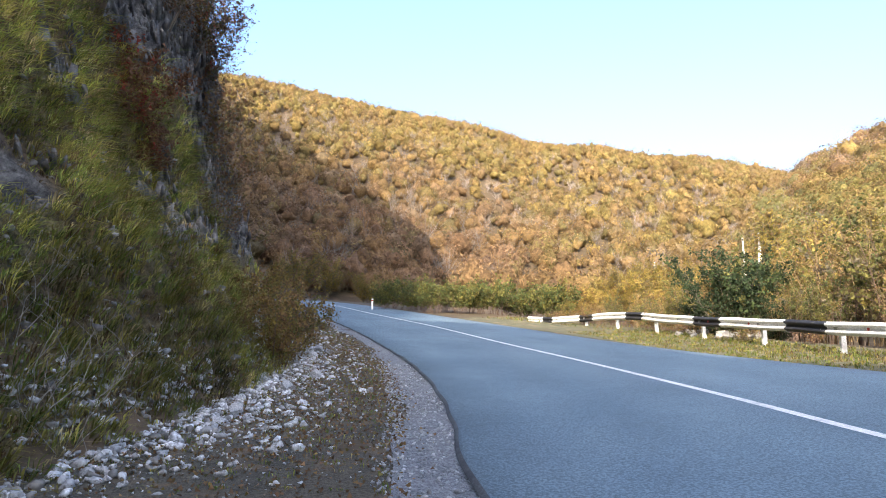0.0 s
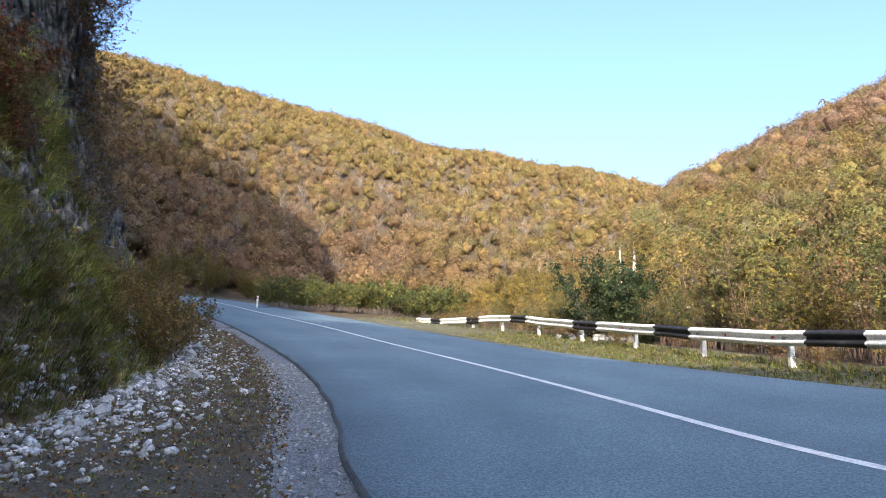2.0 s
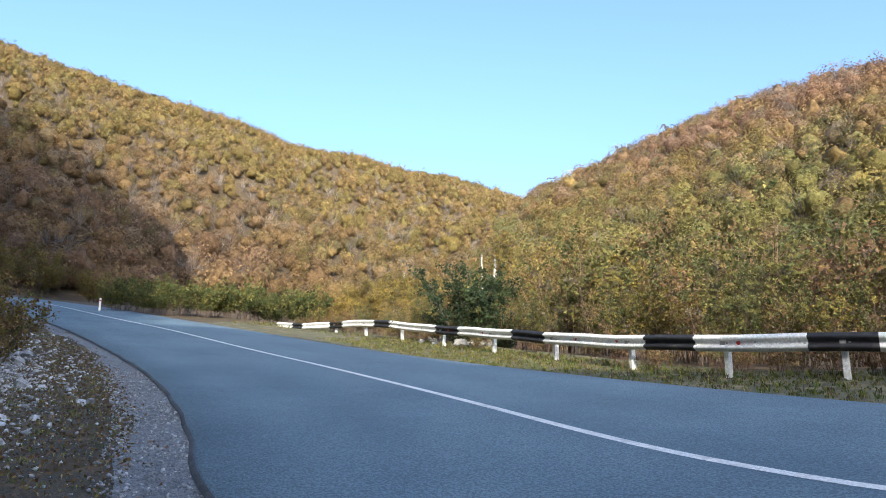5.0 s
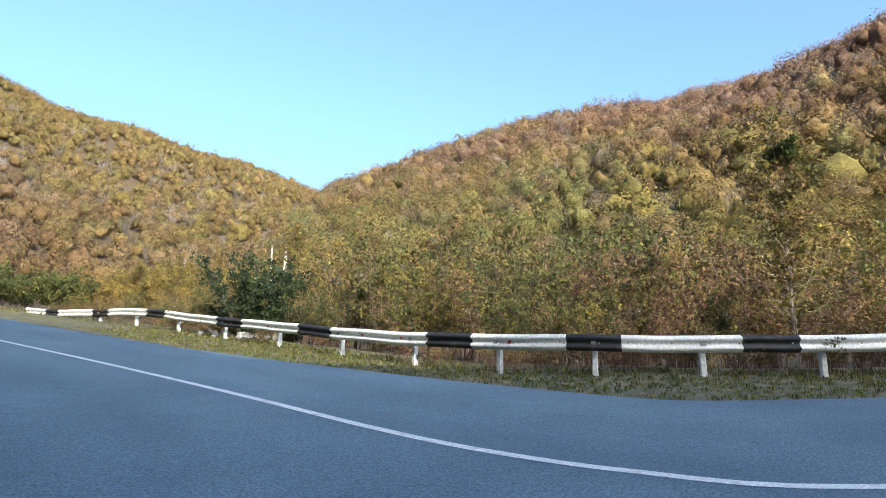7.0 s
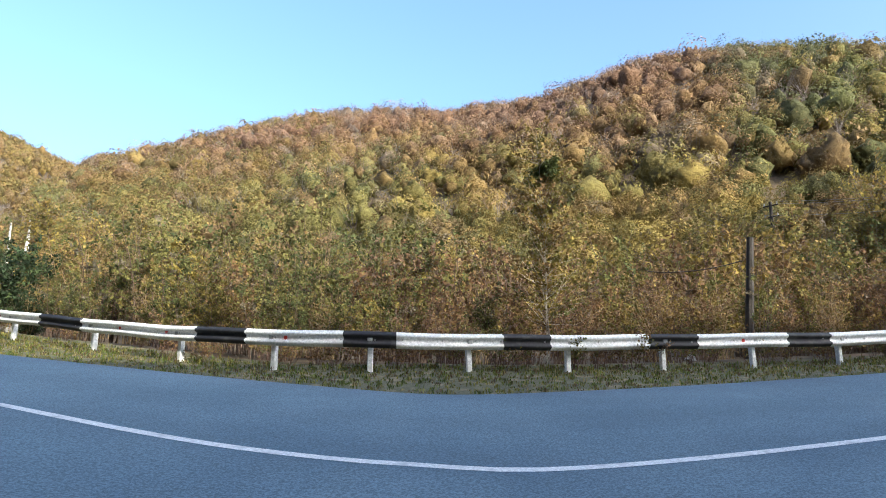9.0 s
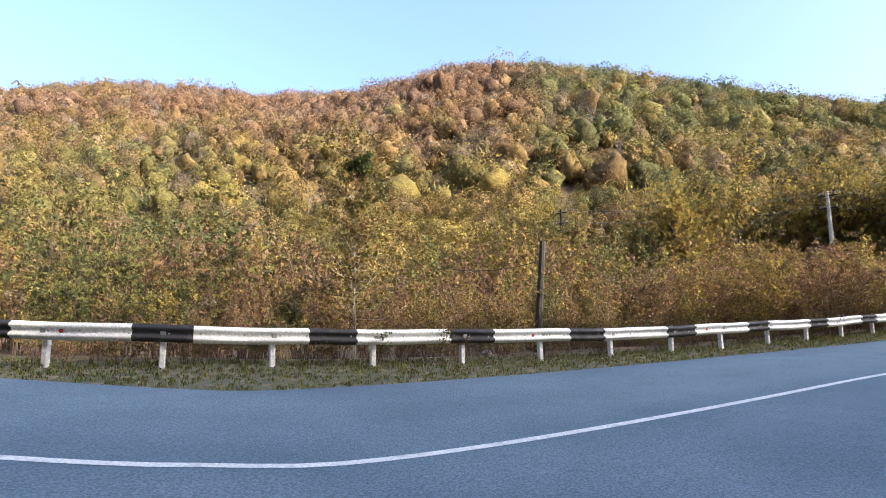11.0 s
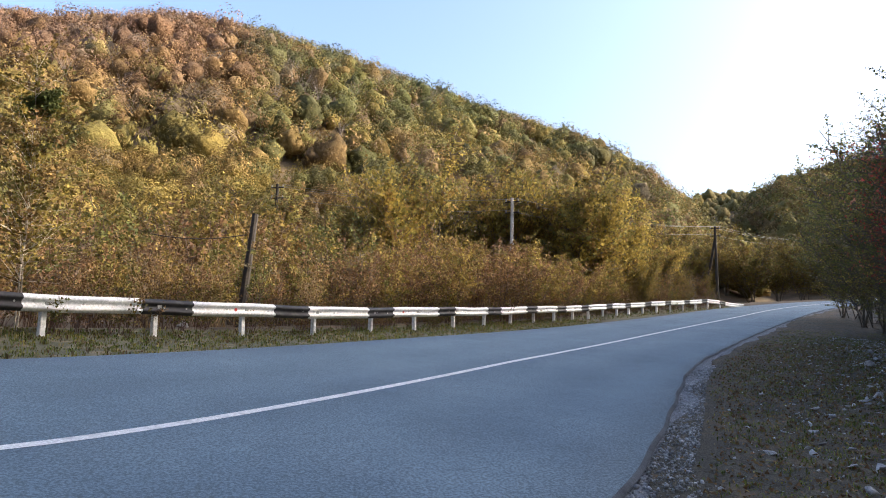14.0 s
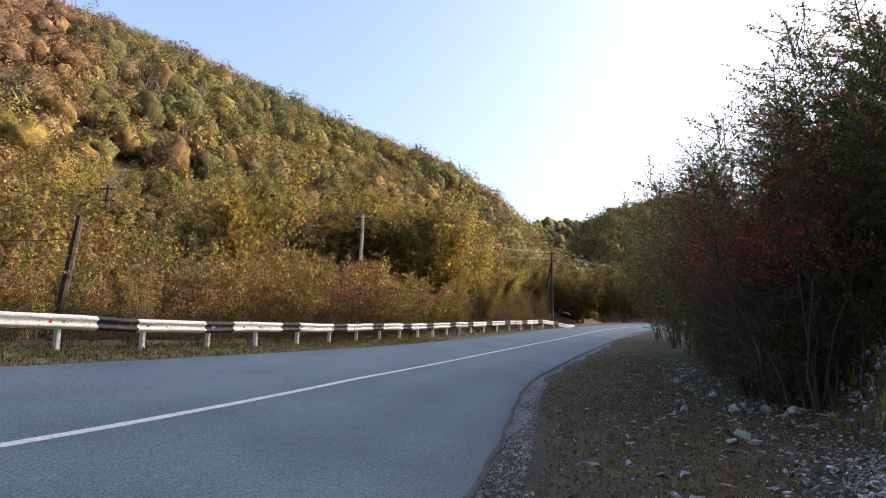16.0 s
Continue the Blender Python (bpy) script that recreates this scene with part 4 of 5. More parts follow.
p = rail_spots(8500, 12, 60, -0.9, 3.0)
so, oo, _ = to_road(p[:, 0], p[:, 1])
p = p[oo > out_edge(so) + 0.03 + 0.15 * RNG.random(len(p))]
tufts("verge_grass", "short green and straw grass along the guard rail", p, RNG.uniform(0.04, 0.13, len(p)), 6, 0.55 * grass_tints(len(p), (3, 2, 2.4, 2, 0.8)), None, 0.009, 0.9)
p = rail_spots(2600, 0, 88, -1.2, 1.2)
so, oo, _ = to_road(p[:, 0], p[:, 1])
p = p[oo > out_edge(so) + 0.05]
tufts("verge_grass", "taller dry grass at the posts", p, RNG.uniform(0.06, 0.18, len(p)), 5, 0.55 * grass_tints(len(p), (2, 2, 2, 3, 1)), None, 0.010, 0.8)
p, s = strip_spots(5200, -26, 30, lambda s: -toe(s) + 0.3, lambda s: -0.6 - in_edge(s))
tufts("shoulder_grass", "thin trodden grass on the shoulder", p, RNG.uniform(0.02, 0.09, len(p)), 6, 0.75 * grass_tints(len(p), (2, 1.2, 2.2, 1.8, 1.5)), None, 0.005, 1.2)

p, s = strip_spots(6500, 1.5, 26, lambda s: -toe(s) - 0.2, lambda s: -0.35 - in_edge(s) - 1.2 * RNG.random(len(s)) ** 2)
# green tufts whose lowered tint also carries the shade under the bank
tufts("shoulder_grass", "low grass and moss on the shaded shoulder, tinted down for its shade", p, RNG.uniform(0.02, 0.08, len(p)), 6, 0.6 * grass_tints(len(p), (2, 1.0, 3.5, 0.8, 1)), None, 0.006, 1.3)

# ground covers --------------------------------------------------------------
M_SHOULDER = surface("leaf_strewn_soil", (0.07, 0.064, 0.048), (0.12, 0.1, 0.066), 0.8, 38.0, 0.95, 1.0, 0.04, (0.14, 0.1, 0.06), (0.42, 0.58))
M_GRAVEL = surface("fine_gravel", (0.15, 0.16, 0.172), (0.25, 0.262, 0.28), 9.0, 55.0, 0.95, 1.0, 0.03, (0.30, 0.31, 0.325), (0.43, 0.57))
M_VERGE = surface("grassy_verge", (0.075, 0.075, 0.035), (0.115, 0.105, 0.05), 0.7, 20.0, 0.95, 0.7, 0.03, (0.2, 0.16, 0.09))


def cover(name, label, lo, hi, s0, s1, mat, lift, step=0.4, n=6, rag=0.0):
    ss = np.arange(s0, s1, step)
    rows = []
    for k in range(n):
        a, b = lo(ss), hi(ss)
        off = a + (b - a) * k / (n - 1)
        if rag and k == 0:
            off = off + rag * (wave(ss, ss * 0, 0.5, 1.0) + wave(ss, ss * 0, 1.9, 4.0))
        q = at_arc(ss, off).T
        q[:, 2] = land(q[:, 0], q[:, 1]) + lift + 0.012 * wave(q[:, 0], q[:, 1], 0.4, 2.0)
        rows.append(q)
    me = mesh_object(name, np.stack(rows, 1).reshape(-1, 3), grid_faces(len(ss), n), mat, shade=True)
    return tagged(new(name, me), label, "ground", kind="structure")


cover("shoulder", "brown shoulder strewn with leaves and chippings", lambda s: -toe(s) + 0.1, lambda s: 0.12 - in_edge(s), -60, 60, M_SHOULDER, 0.012)
cover("gravel_strip", "grey gravel strip along the asphalt", lambda s: -0.5 + 0.3 * smooth((s - 1.5) / 3) - in_edge(s) + 0.12 * wave(s, s * 0, 3.0), lambda s: 0.12 - in_edge(s), -60, 60, M_GRAVEL, 0.022, 0.2, 6, 0.12)


def rail_cover():
    ss = np.arange(0, RAIL_LEN, 0.4)
    q, m = rail_at(ss)
    rows = []
    for k in np.linspace(-1.6, 6.0, 26):
        c = q + m * k
        so, oo, _ = to_road(c[:, 0], c[:, 1])
        under = smooth((out_edge(so) - 0.25 - oo) / 0.12)   # dips below the asphalt
        rows.append(np.column_stack([c, land(c[:, 0], c[:, 1]) + 0.014 + 0.012 * wave(c[:, 0], c[:, 1], 0.4, 2.0) - 0.16 * under]))
    me = mesh_object("verge", np.stack(rows, 1).reshape(-1, 3), grid_faces(len(ss), 26), M_VERGE, shade=True)
    return tagged(new("verge", me), "grassy verge under the guard rail", "ground", kind="structure")


rail_cover()

# stones ---------------------------------------------------------------------
M_BOULDER = surface("bank_stone", (0.22, 0.215, 0.205), (0.36, 0.35, 0.33), 2.5, 14.0, 0.9, 0.6, 0.02, (0.15, 0.14, 0.12))
M_STONE = surface("pale_limestone", (0.38, 0.39, 0.405), (0.74, 0.75, 0.76), 7.0, 14.0, 0.9, 0.6, 0.02, (0.17, 0.165, 0.155))
M_CHIP = surface("grey_chippings", (0.28, 0.29, 0.305), (0.54, 0.55, 0.565), 6.0, 30.0, 0.95, 0.4, 0.01)
M_SLATE = surface("dark_slate", (0.045, 0.045, 0.05), (0.30, 0.295, 0.29), 2.6, 12.0, 0.85, 0.8, 0.03, (0.1, 0.085, 0.06))


def vary(m, low, high):
    """Every stone a shade of its own."""
    nt = m.node_tree
    island = nt.nodes.new("ShaderNodeNewGeometry").outputs["Random Per Island"]
    slot = nt.nodes["Principled BSDF"].inputs["Base Color"]
    nt.links.new(mix(nt, 1.0, slot.links[0].from_socket, ramp(nt, island, ((0.0, (low, low * 0.98, low * 0.95)), (1.0, (high, high, high)))), "MULTIPLY"), slot)


for m in (M_STONE, M_CHIP, M_BOULDER):
    vary(m, 0.55, 1.2)


def hull(points, flat=(1, 1, 1), seed=0):
    """An angular stone: the hull of a few random points."""
    g = np.random.default_rng(seed)
    bm = bmesh.new()
    for c in g.normal(size=(points, 3)):
        bm.verts.new(Vector(c / np.linalg.norm(c) * g.uniform(0.75, 1.0) * np.array(flat)))
    bmesh.ops.convex_hull(bm, input=bm.verts[:])
    loose = [v for v in bm.verts if not v.link_faces]
    bmesh.ops.delete(bm, geom=loose, context="VERTS")
    return bm


def hull_arrays(points, flat, seed):
    bm = hull(points, flat, seed)
    bmesh.ops.triangulate(bm, faces=bm.faces[:])
    bm.verts.index_update()
    v = np.array([x.co[:] for x in bm.verts])
    f = np.array([[x.index for x in q.verts] for q in bm.faces])
    bm.free()
    return v, f


SHAPES = [hull_arrays(9 + k % 4, (1, 0.8, 0.55 + 0.1 * (k % 3)), 20 + k) for k in range(8)]
SLABS = [hull_arrays(10, (1.0, 0.55, 0.2), 60 + k) for k in range(6)]
SHELVES = [hull_arrays(9, (1.0, 0.3, 0.055), 160 + k) for k in range(6)]


def turns_of(n, tip=1.0):
    a, b, c = RNG.uniform(0, 6.3, n), RNG.normal(size=n) * 0.4 * tip, RNG.normal(size=n) * 0.4 * tip
    z, o = np.zeros(n), np.ones(n)
    rz = np.stack([np.cos(a), -np.sin(a), z, np.sin(a), np.cos(a), z, z, z, o], 1).reshape(n, 3, 3)
    rx = np.stack([o, z, z, z, np.cos(b), -np.sin(b), z, np.sin(b), np.cos(b)], 1).reshape(n, 3, 3)
    ry = np.stack([np.cos(c), z, np.sin(c), z, o, z, -np.sin(c), z, np.cos(c)], 1).reshape(n, 3, 3)
    return rz @ rx @ ry


def pile(name, label, places, size, mat, shapes=SHAPES, turns=None, category="stones"):
    """Many stones joined into one body of stuff."""
    R = turns_of(len(places)) if turns is None else turns
    vs, fs, base = [], [], 0
    which = RNG.integers(0, len(shapes), len(places))
    for k, (v, f) in enumerate(shapes):
        sel = which == k
        w = np.einsum("nij,vj->nvi", R[sel], v) * size[sel][:, None, None] + places[sel][:, None]
        vs.append(w.reshape(-1, 3))
        fs.append((f[None] + base + len(v) * np.arange(sel.sum())[:, None, None]).reshape(-1, 3))
        base += len(v) * int(sel.sum())
    return tagged(new(name, mesh_object(name, np.concatenate(vs), np.concatenate(fs), mat)), label, category, kind="stuff")


def stone_sizes(n, lo, hi):
    return lo * (hi / lo) ** (RNG.random(n) ** 2.2)


p, s = strip_spots(8500, -24, -1.5, lambda s: -toe(s) - 0.5, lambda s: -toe(s) + 0.4 + 1.9 * RNG.random(len(s)) ** 1.5)
pile("scree", "pale angular rubble fallen from the rock slope", p + [0, 0, 0.03], stone_sizes(len(p), 0.013, 0.095), M_STONE, SHAPES[:4])
p, s = strip_spots(2600, -24, -1.5, lambda s: -toe(s) - 0.3, lambda s: -toe(s) + 0.3 + 0.8 * RNG.random(len(s)))
pile("scree", "dark grey rubble among the pale stones", p + [0, 0, 0.03], stone_sizes(len(p), 0.02, 0.09), M_BOULDER, SHAPES[:4])
p, i = face_spots(2200, -20, 0, 1, 13)
pile("scree", "grey rubble lodged at the slope's foot", p, stone_sizes(len(p), 0.025, 0.11), M_BOULDER, SHAPES[:4])
p, s = strip_spots(4800, 1, 26, lambda s: -toe(s) - 0.5, lambda s: -0.3 - in_edge(s) - 3.2 * np.sqrt(RNG.random(len(s))))
pile("scree", "pale chips of rock scattered over the shoulder", p + [0, 0, 0.03], stone_sizes(len(p), 0.015, 0.085), M_STONE, SLABS)
p, i = face_spots(700, -14, 1, 6, 30)
pile("scree", "grey flakes of rock showing through the grass", p, stone_sizes(len(p), 0.05, 0.16), M_BOULDER, SLABS)
p, i = face_spots(900, 1, 14, 1, 10)
pile("scree", "blue-grey rubble at the foot of the shaded bank", p, stone_sizes(len(p), 0.03, 0.11), M_STONE)
p, s = strip_spots(6500, -12, 14, lambda s: -0.73 + 0.35 * smooth((s - 1.5) / 3) - in_edge(s), lambda s: -0.02 - in_edge(s))
pile("gravel", "fine grey roadside gravel", p + [0, 0, 0.026], stone_sizes(len(p), 0.010, 0.034), M_CHIP, SHAPES[:3])
p, s = strip_spots(3200, -22, 20, lambda s: -toe(s) + 0.5, -4.0)
pile("chippings", "small stones over the leaf-strewn shoulder", p + [0, 0, 0.015], stone_sizes(len(p), 0.01, 0.035), M_STONE)

# loose stones that can be told apart
bank_meshes = [from_bm("stone", hull(11, (1, 0.85, 0.65 + 0.1 * (k % 3)), 190 + k), M_BOULDER) for k in range(4)]
stone_meshes = [from_bm("stone", hull(11, (1, 0.85, 0.65 + 0.1 * (k % 3)), 90 + k), M_STONE) for k in range(6)]


def stone(x, y, r, k, label="pale angular limestone block lying loose", meshes=stone_meshes):
    ob = tagged(new("stone", meshes[k % len(meshes)]), label, "stone", "loose stones by the slope")
    ob.matrix_basis = pose(x, y, float(land(x, y)[0]) + r * 0.38, lay.uniform(-15, 15), lay.uniform(-15, 15), lay.uniform(0, 360)) @ Matrix.Diagonal((r, r, r, 1))


for k in range(46):
    s = lay.uniform(-20, -3.2)
    q = at_arc(s, -(float(toe(s)) - lay.uniform(-0.3, 1.1)))
    stone(q[0], q[1], lay.uniform(0.05, 0.11) if k % 6 else lay.uniform(0.13, 0.2), k)
for k in range(26):
    s = lay.uniform(3, 20)
    q = at_arc(s, -(float(toe(s)) - lay.uniform(-0.2, 2.4)))
    stone(q[0], q[1], lay.uniform(0.07, 0.17), k)
slab_meshes = [from_bm("stone", hull(10, (1.0, 0.6, 0.28), 290 + k), M_STONE) for k in range(4)]
for k in range(170):
    s = lay.uniform(0.5, 13)
    q = at_arc(s, -(4.4 + (float(toe(s)) - 4.2) * lay.random() ** 0.6))
    stone(q[0], q[1], lay.uniform(0.035, 0.11), k, "flat pale chip of rock on the shaded shoulder", slab_meshes)
for k in range(34):   # bank stones behind the rail
    a, d = lay.uniform(-26.5, -19.5), lay.uniform(23.5, 27)
    x, y = polar(a, d)
    stone(x, y, lay.uniform(0.12, 0.3), k, "grey boulder on the bank behind the rail", bank_meshes)
stone(*polar(-79.3, 19.0), 0.24, 2, "grey boulder under the guard rail", bank_meshes)

# slabs of the rock beds
p, i = face_spots(14000, -34, -6, 5, 66, (0.2, 2))
n = len(p)
t_ = np.stack([np.interp(FACE_S[i], ARC, TANGENT[:, 0]), np.interp(FACE_S[i], ARC, TANGENT[:, 1])], 1)
o_ = np.stack([np.interp(FACE_S[i], ARC, OUTER[:, 0]), np.interp(FACE_S[i], ARC, OUTER[:, 1])], 1)
dip = np.radians(57 + 6 * RNG.normal(size=n))
ax = np.column_stack([t_ * np.cos(dip)[:, None], np.sin(dip)]) + 0.12 * RNG.normal(size=(n, 3))
ax /= np.linalg.norm(ax, axis=1, keepdims=True)
ay = np.column_stack([o_, np.full(n, 0.3)]) + 0.15 * RNG.normal(size=(n, 3))
az_ = np.cross(ax, ay)
az_ /= np.linalg.norm(az_, axis=1, keepdims=True)
ay = np.cross(az_, ax)
pile("rock_beds", "dark slanting slabs of bedded rock breaking out of the slope", p + np.column_stack([o_, np.full(n, 0.2)]) * 0.06, stone_sizes(n, 0.15, 0.48), M_SLATE, SHELVES, np.stack([ax, ay, az_], 2), "rock")

# fallen leaves ----------------------------------------------------------------
p, s = strip_spots(34000, -22, 22, lambda s: -toe(s) - 0.4, lambda s: -0.5 - in_edge(s) + 0.4 * RNG.random(len(s)) ** 8)
t = tints_for(np.tile((2.0, 1.3, 0.25, 0.3, 0.1, 0.5, 0.3), (len(p), 1)), 0.4)
v, f, c = leaf_faces(p + [0, 0, 0.03], np.tile([0, 0, 1.0], (len(p), 1)), np.full(len(p), 0.02), t, False, 0.7)
tagged(new("fallen_leaves", mesh_object("fallen_leaves", v, f, M_LEAF, c)), "brown and orange fallen leaves on the shoulder", "leaves", kind="stuff")

# plants on the slope ------------------------------------------------------------


def grow(master, list_of, tall):
    """Stand plants of height tall so that they reach the elevation el seen from the shoulder: azimuth, distance, elevation of the top."""
    for i, (az, d, el) in enumerate(list_of):
        x, y = polar(az, d)
        z = float(land(x, y)[0]) - 0.25
        k = max(0.3, (EYE + d * math.tan(radians(el)) + float(lift(x, y)) - z) / tall)
        m = pose(x, y, z, 0, 0, lay.uniform(0, 360))
        ob = master if i == 0 else copy_thing(master, m)
        ob.matrix_basis = m @ Matrix.Diagonal((k, k, k, 1))


TREE = BVHTree.FromPolygons([Vector(q) for q in FACE.reshape(-1, 3)], [tuple(int(k) for k in f) for f in grid_faces(len(FACE_S), 84)])


def root_up(master, list_of, tall):
    """Stand plants where the slope shows at elevation el0 from the shoulder, as tall as to reach el1."""
    for i, (az, el0, el1) in enumerate(list_of):
        spot = TREE.ray_cast(Vector((0, 0, EYE)), sight(az, el0))[0]
        if spot is None:
            spot = TREE.find_nearest(Vector((0, 0, EYE)) + sight(az, el0) * 18)[0]
        x, y, z = spot + way(az) * 0.1 - Vector((0, 0, 0.08))
        d = math.hypot(x, y)
        k = max(0.3, (EYE + d * math.tan(radians(el1)) + float(lift(x, y)) - z) / tall)
        m = pose(x, y, z, 0, 0, lay.uniform(0, 360))
        ob = master if i == 0 else copy_thing(master, m)
        ob.matrix_basis = m @ Matrix.Diagonal((k, k, k, 1))


brown = [plant("bush", "golden-brown leafy bush on the rock slope", "bush", 1.5, 0.9, 14, 16, 3600, 0.018, (0.5, 1.4, 0.5, 0.9, 0.1, 0, 0), group="bushes on the slope") for _ in range(2)]
grow(brown[0], [(14.2, 13.6, 1.5), (13.6, 15.0, 0.2), (17.0, 12.5, 1.0), (13.4, 16.5, 3.2)], 1.5)
grow(brown[1], [(15.6, 14.6, 3.8), (19.5, 11.8, 0.8), (13.2, 17.6, 2.0), (22, 10.5, 3.0)], 1.5)
red = plant("sapling", "thin sapling with sparse red-brown leaves on the slope", "sapling", 2.2, 1.2, 4, 70, 3200, 0.025, (1.8, 0.6, 0, 0, 0, 0.5, 0, 0.45), 0.016, 0.1, 0.3, 0.2, M_TWIG, "crown")
root_up(red, [(27.6, 13.0, 23.5), (24.8, 9.5, 15.5)], 2.2)
crest = [plant("tree", "dark red-leaved small tree overhanging the rock", "tree", 3.4, 1.7, 4, 110, 6500, 0.02, w, 0.02, 0.15, 0.2, 0.15, M_BARK, "crown", group="trees on the crest") for w in ((1.2, 0.2, 0, 0.4, 0.8, 0.3, 0, 0.5), (0.8, 0.3, 0.1, 0.8, 0.8, 0.2, 0))]
root_up(crest[0], [(22.6, 19.5, 32), (25.2, 22, 35), (21.6, 17, 26)], 3.4)
root_up(crest[1], [(28.5, 24, 37), (33.0, 23, 37), (24.0, 25, 37)], 3.4)
twig = plant("bush", "bare dark bush at the cliff's edge", "bush", 2.0, 1.4, 12, 24, 900, 0.03, (1.2, 0.6, 0.1, 0.3, 0.1, 0.6, 0.3), 0.016, wood=M_BARK)
root_up(twig, [(20.2, 11.0, 18.5), (19.6, 8, 14.5), (21.2, 14, 21.5), (19.0, 5, 11)], 2.0)
M_STALK = bark("grey_stalks", (0.30, 0.27, 0.23), (0.42, 0.39, 0.34))
stalk = plant("dry_plant", "dry grey arching stalks hanging over the slope", "dry plant", 1.4, 1.0, 9, 5, 0, 0.03, MIX_STRAW, 0.012, 0.1, 0.35, 0.2, M_STALK)
root_up(stalk, [(31.5, -9, 4), (29.3, -12, 0), (33.5, -4, 9), (27.5, -8, 2)], 1.4)
shade = [plant("bush", lab, "bush", 4.5, 1.5, 10, 44, n, 0.0165, w, 0.02, 0.25, 0.16, 0.2, M_BARK, group="bushes on the shaded bank", bare=b, mat=M_BANK) for lab, n, b, w in (
    ("tall dark green leafy bush on the shaded bank", 13000, 0.0, (0, 0.1, 0.3, 1.6, 1.2, 0, 0.2)), ("tall olive and grey-green bush on the shaded bank", 10500, 0.0, (0.3, 0.4, 0.3, 1.4, 0.6, 0, 0.5)), ("red-leaved autumn bush on the shaded bank", 8000, 0.42, (1.2, 0.3, 0, 0.1, 0, 0.5, 0, 1.7)))]
grow(shade[0], [(-132.8, 44, 8.6), (-134.4, 36, 12.0), (-136.6, 28, 16.0), (-139.4, 22, 19.0), (-142.4, 18, 21.0), (-145.6, 16, 24.0), (-149.0, 14.5, 26), (-153.0, 13, 28), (-147.0, 13, 15), (-137.4, 24, 9.5), (-134.8, 33, 6.5)], 4.5)
grow(shade[1], [(-133.6, 40, 10.0), (-135.6, 31, 13.5), (-138.0, 24.5, 16.5), (-141.0, 19.5, 20.0), (-144.0, 17, 21.5), (-147.6, 15, 25), (-151.5, 13.5, 28), (-136.2, 27, 5.5), (-139.4, 19, 6.0), (-145.6, 14.5, 9), (-136.6, 20, 2.5), (-138.6, 15, 4), (-141.2, 14, 5)], 4.5)
grow(shade[2], [(-139.2, 15.5, 14.0), (-141.4, 14.0, 17.0), (-138.4, 16.6, 11.0), (-143.6, 13.2, 18.5)], 4.5)
p = np.array([[*polar(a, d), 0] for a, d in zip(RNG.normal(-149.5, 3.2, 2600), RNG.normal(7.2, 1.0, 2600))])
p[:, 2] = land(p[:, 0], p[:, 1]) + 0.03 + 0.12 * RNG.random(2600)
pile("scree", "heap of blue-grey rubble at the foot of the bank", p, stone_sizes(2600, 0.022, 0.085), M_STONE, SLABS)

# ---- poles and wires ----
M_POLE = surface("weathered_wood", (0.025, 0.022, 0.02), (0.06, 0.05, 0.042), 1.5, 18.0, 0.9, 0.6, 0.01)
M_CONCRETE = surface("pale_concrete", (0.42, 0.41, 0.38), (0.55, 0.54, 0.50), 1.0, 16.0, 0.9, 0.4, 0.01, (0.3, 0.29, 0.27))
M_GLASS = surface("brown_insulator", (0.2, 0.2, 0.2), (0.3, 0.3, 0.29), 9.0, 40.0, 0.3, 0.05, 0.002)
M_WIRE = surface("wire", (0.13, 0.13, 0.13), (0.2, 0.2, 0.195), 3.0, 30.0, 0.5, 0.05, 0.001)


def bar(name, a, b, r0, r1, mat, parent, sides=8):
    path = np.linspace(a, b, 3)[None]
    v, f = sweep(path, np.array([[r0, (r0 + r1) / 2, r1]]), sides)
    caps = np.array([[0, k, (k + 1) % sides] for k in range(1, sides - 1)])
    me = bpy.data.meshes.new(name)
    me.from_pydata(v.tolist(), [], [list(map(int, q)) for q in f] + [[int(i) for i in range(sides)][::-1], [int(2 * sides + i) for i in range(sides)]])
    me.materials.append(mat)
    return part_of(parent, name, me)


def utility_pole(label, az, d, el, mat, lean=(0, 0), arms=1, strut=None, r=0.13):
    """A pole with cross-arms and insulators; returns where its wires hang."""
    x, y = polar(az, d)
    z = float(land(x, y)[0]) - 0.3
    top = EYE + d * math.tan(radians(el)) + float(lift(x, y)) - z
    root = thing("utility_pole", label, "utility pole", (x, y, z))
    tip = np.array([lean[0], lean[1], top])
    bar("pole", np.zeros(3), tip, r, r * 0.72, mat, root)
    side = np.array([way(-116)[1], -way(-116)[0], 0.0])   # across the line
    hang = []
    for k in range(arms):
        c = tip - [0, 0, 0.25 + 0.75 * k]
        arm = bar("cross_arm", c - side * 0.5, c + side * 0.5, 0.045, 0.045, M_POLE, root, 6)
        for u in (-0.42, 0.42):
            q = c + side * u
            bar("insulator", q, q + [0, 0, 0.2], 0.05, 0.035, M_GLASS, arm, 6)
            hang.append(q + [x, y, z + 0.2])
    if strut:
        bar("strut", tip * 0.86, np.array([strut[0], strut[1], 0.0]), r * 0.8, r * 0.9, mat, root)
    return root, hang, np.array([x, y, z]) + tip


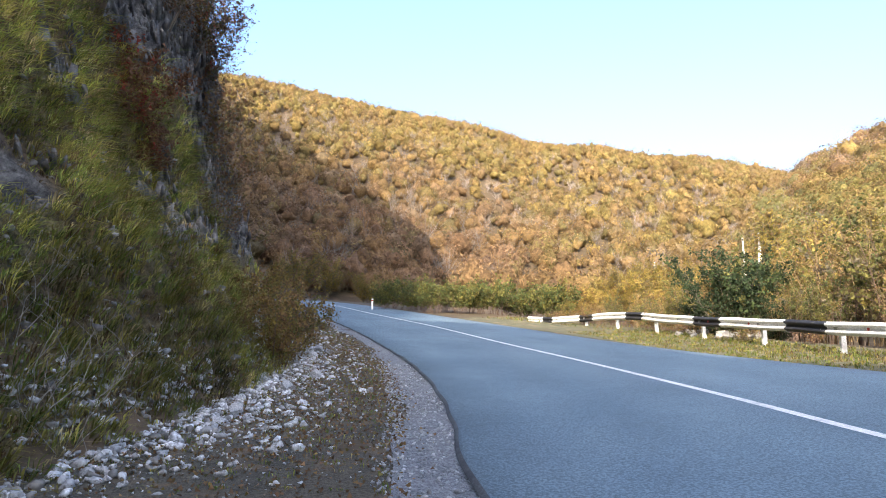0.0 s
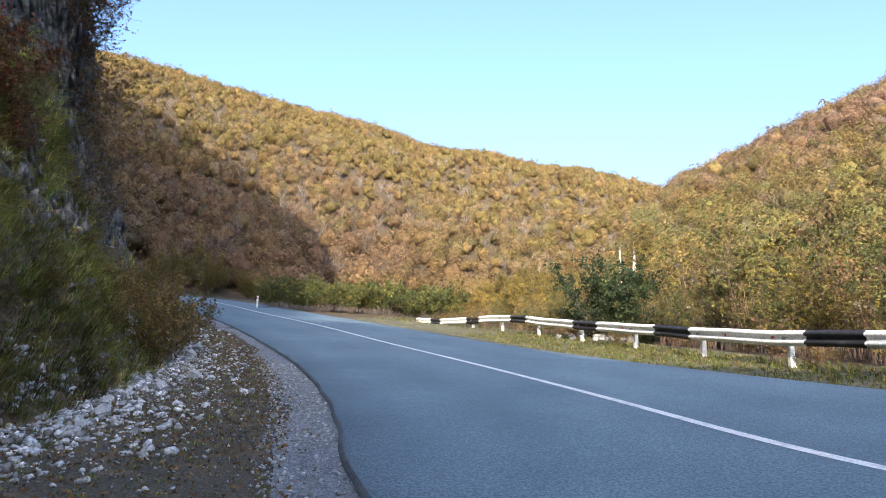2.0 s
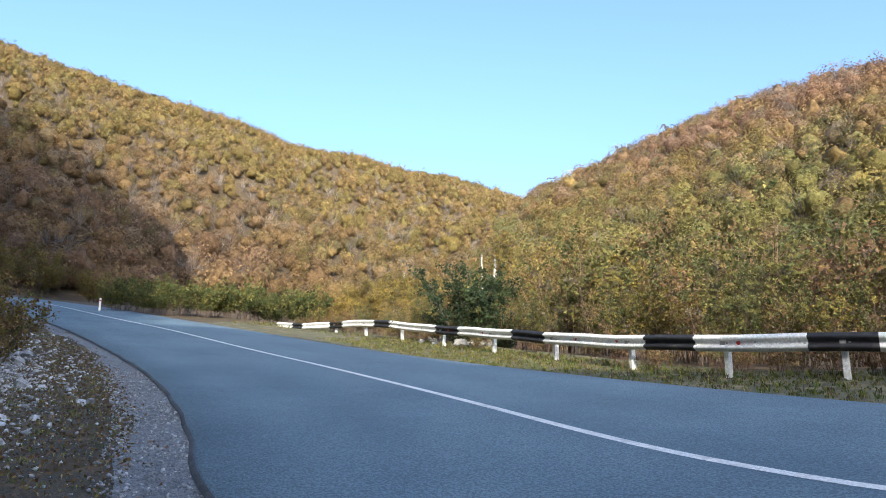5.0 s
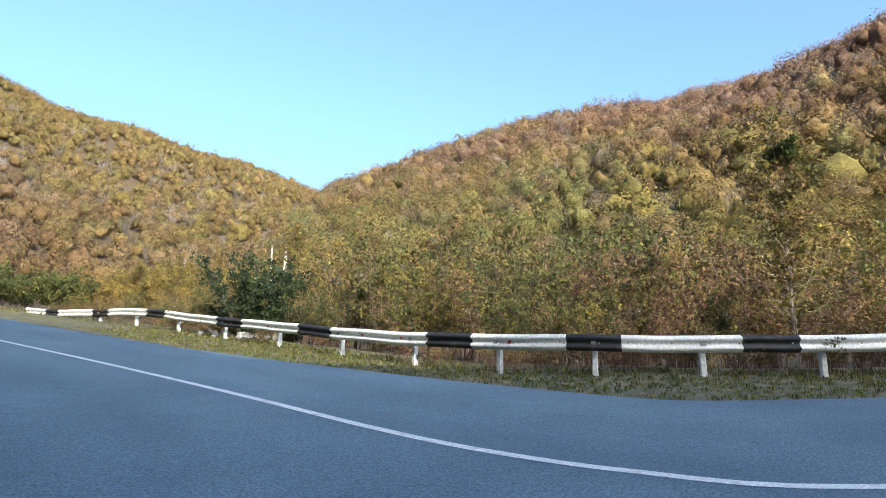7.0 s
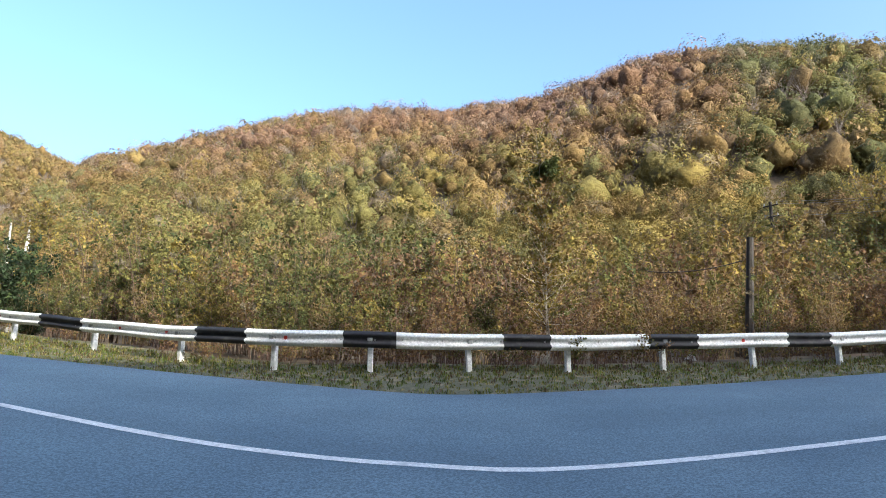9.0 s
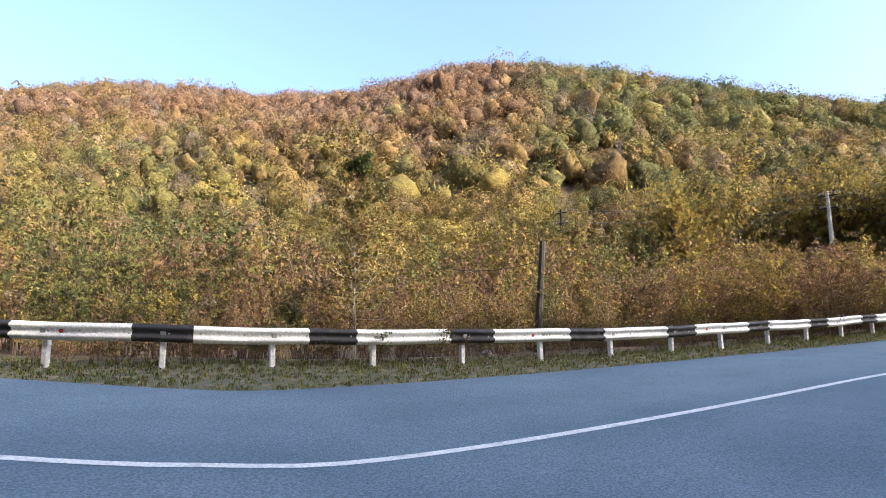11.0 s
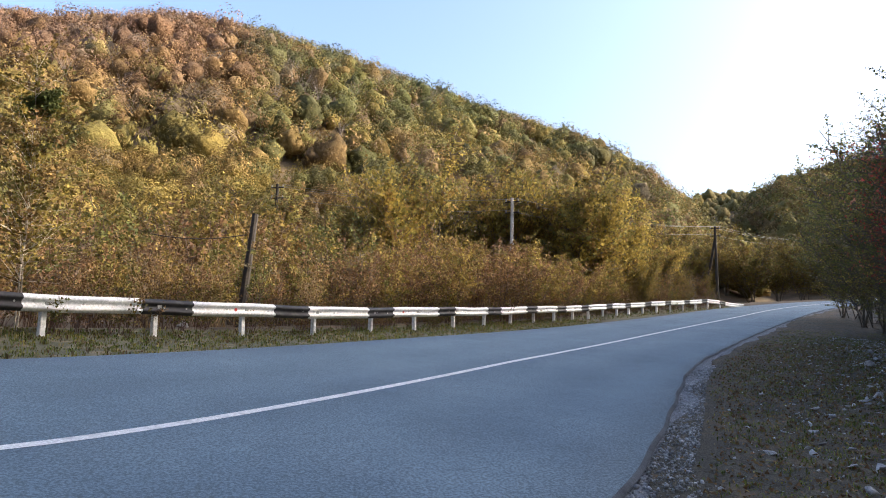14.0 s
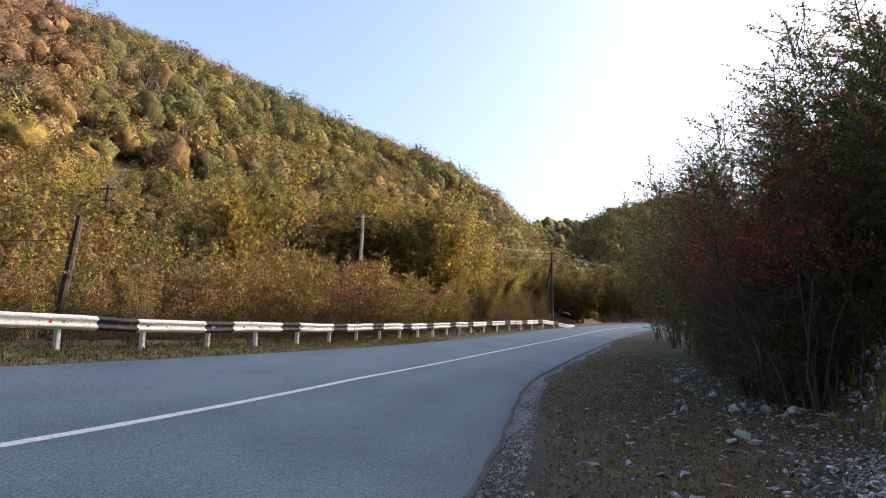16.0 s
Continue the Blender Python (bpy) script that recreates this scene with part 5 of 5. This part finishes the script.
utility_pole("dark leaning wooden pole among the bushes", -83.6, 18.9, 6.5, M_POLE, (0.0, -0.3), 0, r=0.12)
_, hang_a, top_a = utility_pole("dark wooden utility pole half hidden by trees", -86.2, 46, 9.3, M_POLE, arms=2)
_, hang_b, top_b = utility_pole("grey concrete utility pole with cross-arms and strut", -106.8, 44, 9.2, M_CONCRETE, (0, 0), 2, (-1.4, 0.6), 0.14)
_, hang_c, top_c = utility_pole("dark wooden utility pole with a leaning strut", -123.5, 70, 6.5, M_POLE, (0, 0), 2, (1.8, 0.5), 0.16)
_, hang_d, top_d = utility_pole("distant dark wooden utility pole past the bend", -131, 120, 5.2, M_POLE, (0, 0), 2)
utility_pole("slender pale concrete pole on the valley floor", -18.1, 105, 3.7, M_CONCRETE, (0, 0), 1, r=0.2)
utility_pole("pale concrete pole of two leaning legs", -26.2, 72, 5.7, M_CONCRETE, (0, 0), 0, (-0.9, -0.45), 0.14)
utility_pole("pale concrete pole beside the two-legged one", -25.0, 76, 5.3, M_CONCRETE, (0, 0), 1, None, 0.13)


def wire(a, b, sag, label="thin grey overhead wire", mat=M_WIRE):
    t = np.linspace(0, 1, 17)
    p = np.array(a)[None] * (1 - t[:, None]) + np.array(b)[None] * t[:, None]
    p[:, 2] -= sag * 4 * t * (1 - t)
    v, f = sweep(p[None], np.full((1, 17), 0.013), 4)
    return tagged(new("wire", mesh_object("wire", v, f, mat, shade=True)), label, "wire", "overhead wires")


for k in range(3):
    wire(hang_a[k], hang_b[k], 0.5)
    wire(hang_b[k], hang_c[k], 0.6)
    wire(hang_c[k], hang_d[k], 0.8)
wire((*polar(-83.8, 18.2), 4.0), (*polar(-76.5, 18.5), 3.9), 0.12, "dark slack cable from the leaning pole", M_POLE)

# ---- small things ----


def delineator(az, d):
    x, y = polar(az, d)
    root = thing("delineator", "white roadside delineator post with a red mark", "road post", (x, y, float(land(x, y)[0])))
    post = part_of(root, "post", from_bm("post", box(0.12, 0.1, 0.86, 0.02), M_WHITE))
    post.location = (0, 0, 0.41)
    part_of(post, "reflector", from_bm("reflector", box(0.125, 0.105, 0.09, 0.01), M_RED), "red band").location = (0, 0, 0.29)


delineator(6.1, 46)


def retaining_wall():
    x, y = polar(-9.3, 118)
    root = thing("retaining_wall", "low pale concrete wall on the hillside", "wall", (x, y, float(land(x, y)[0])), -9.3)
    part_of(root, "wall", from_bm("wall", box(3.6, 0.6, 1.0, 0.05), M_BOULDER)).location = (0, 0, 2.3)
    part_of(root, "coping", from_bm("coping", box(3.9, 0.9, 0.16, 0.04), M_BOULDER)).location = (0, 0, 2.86)


retaining_wall()
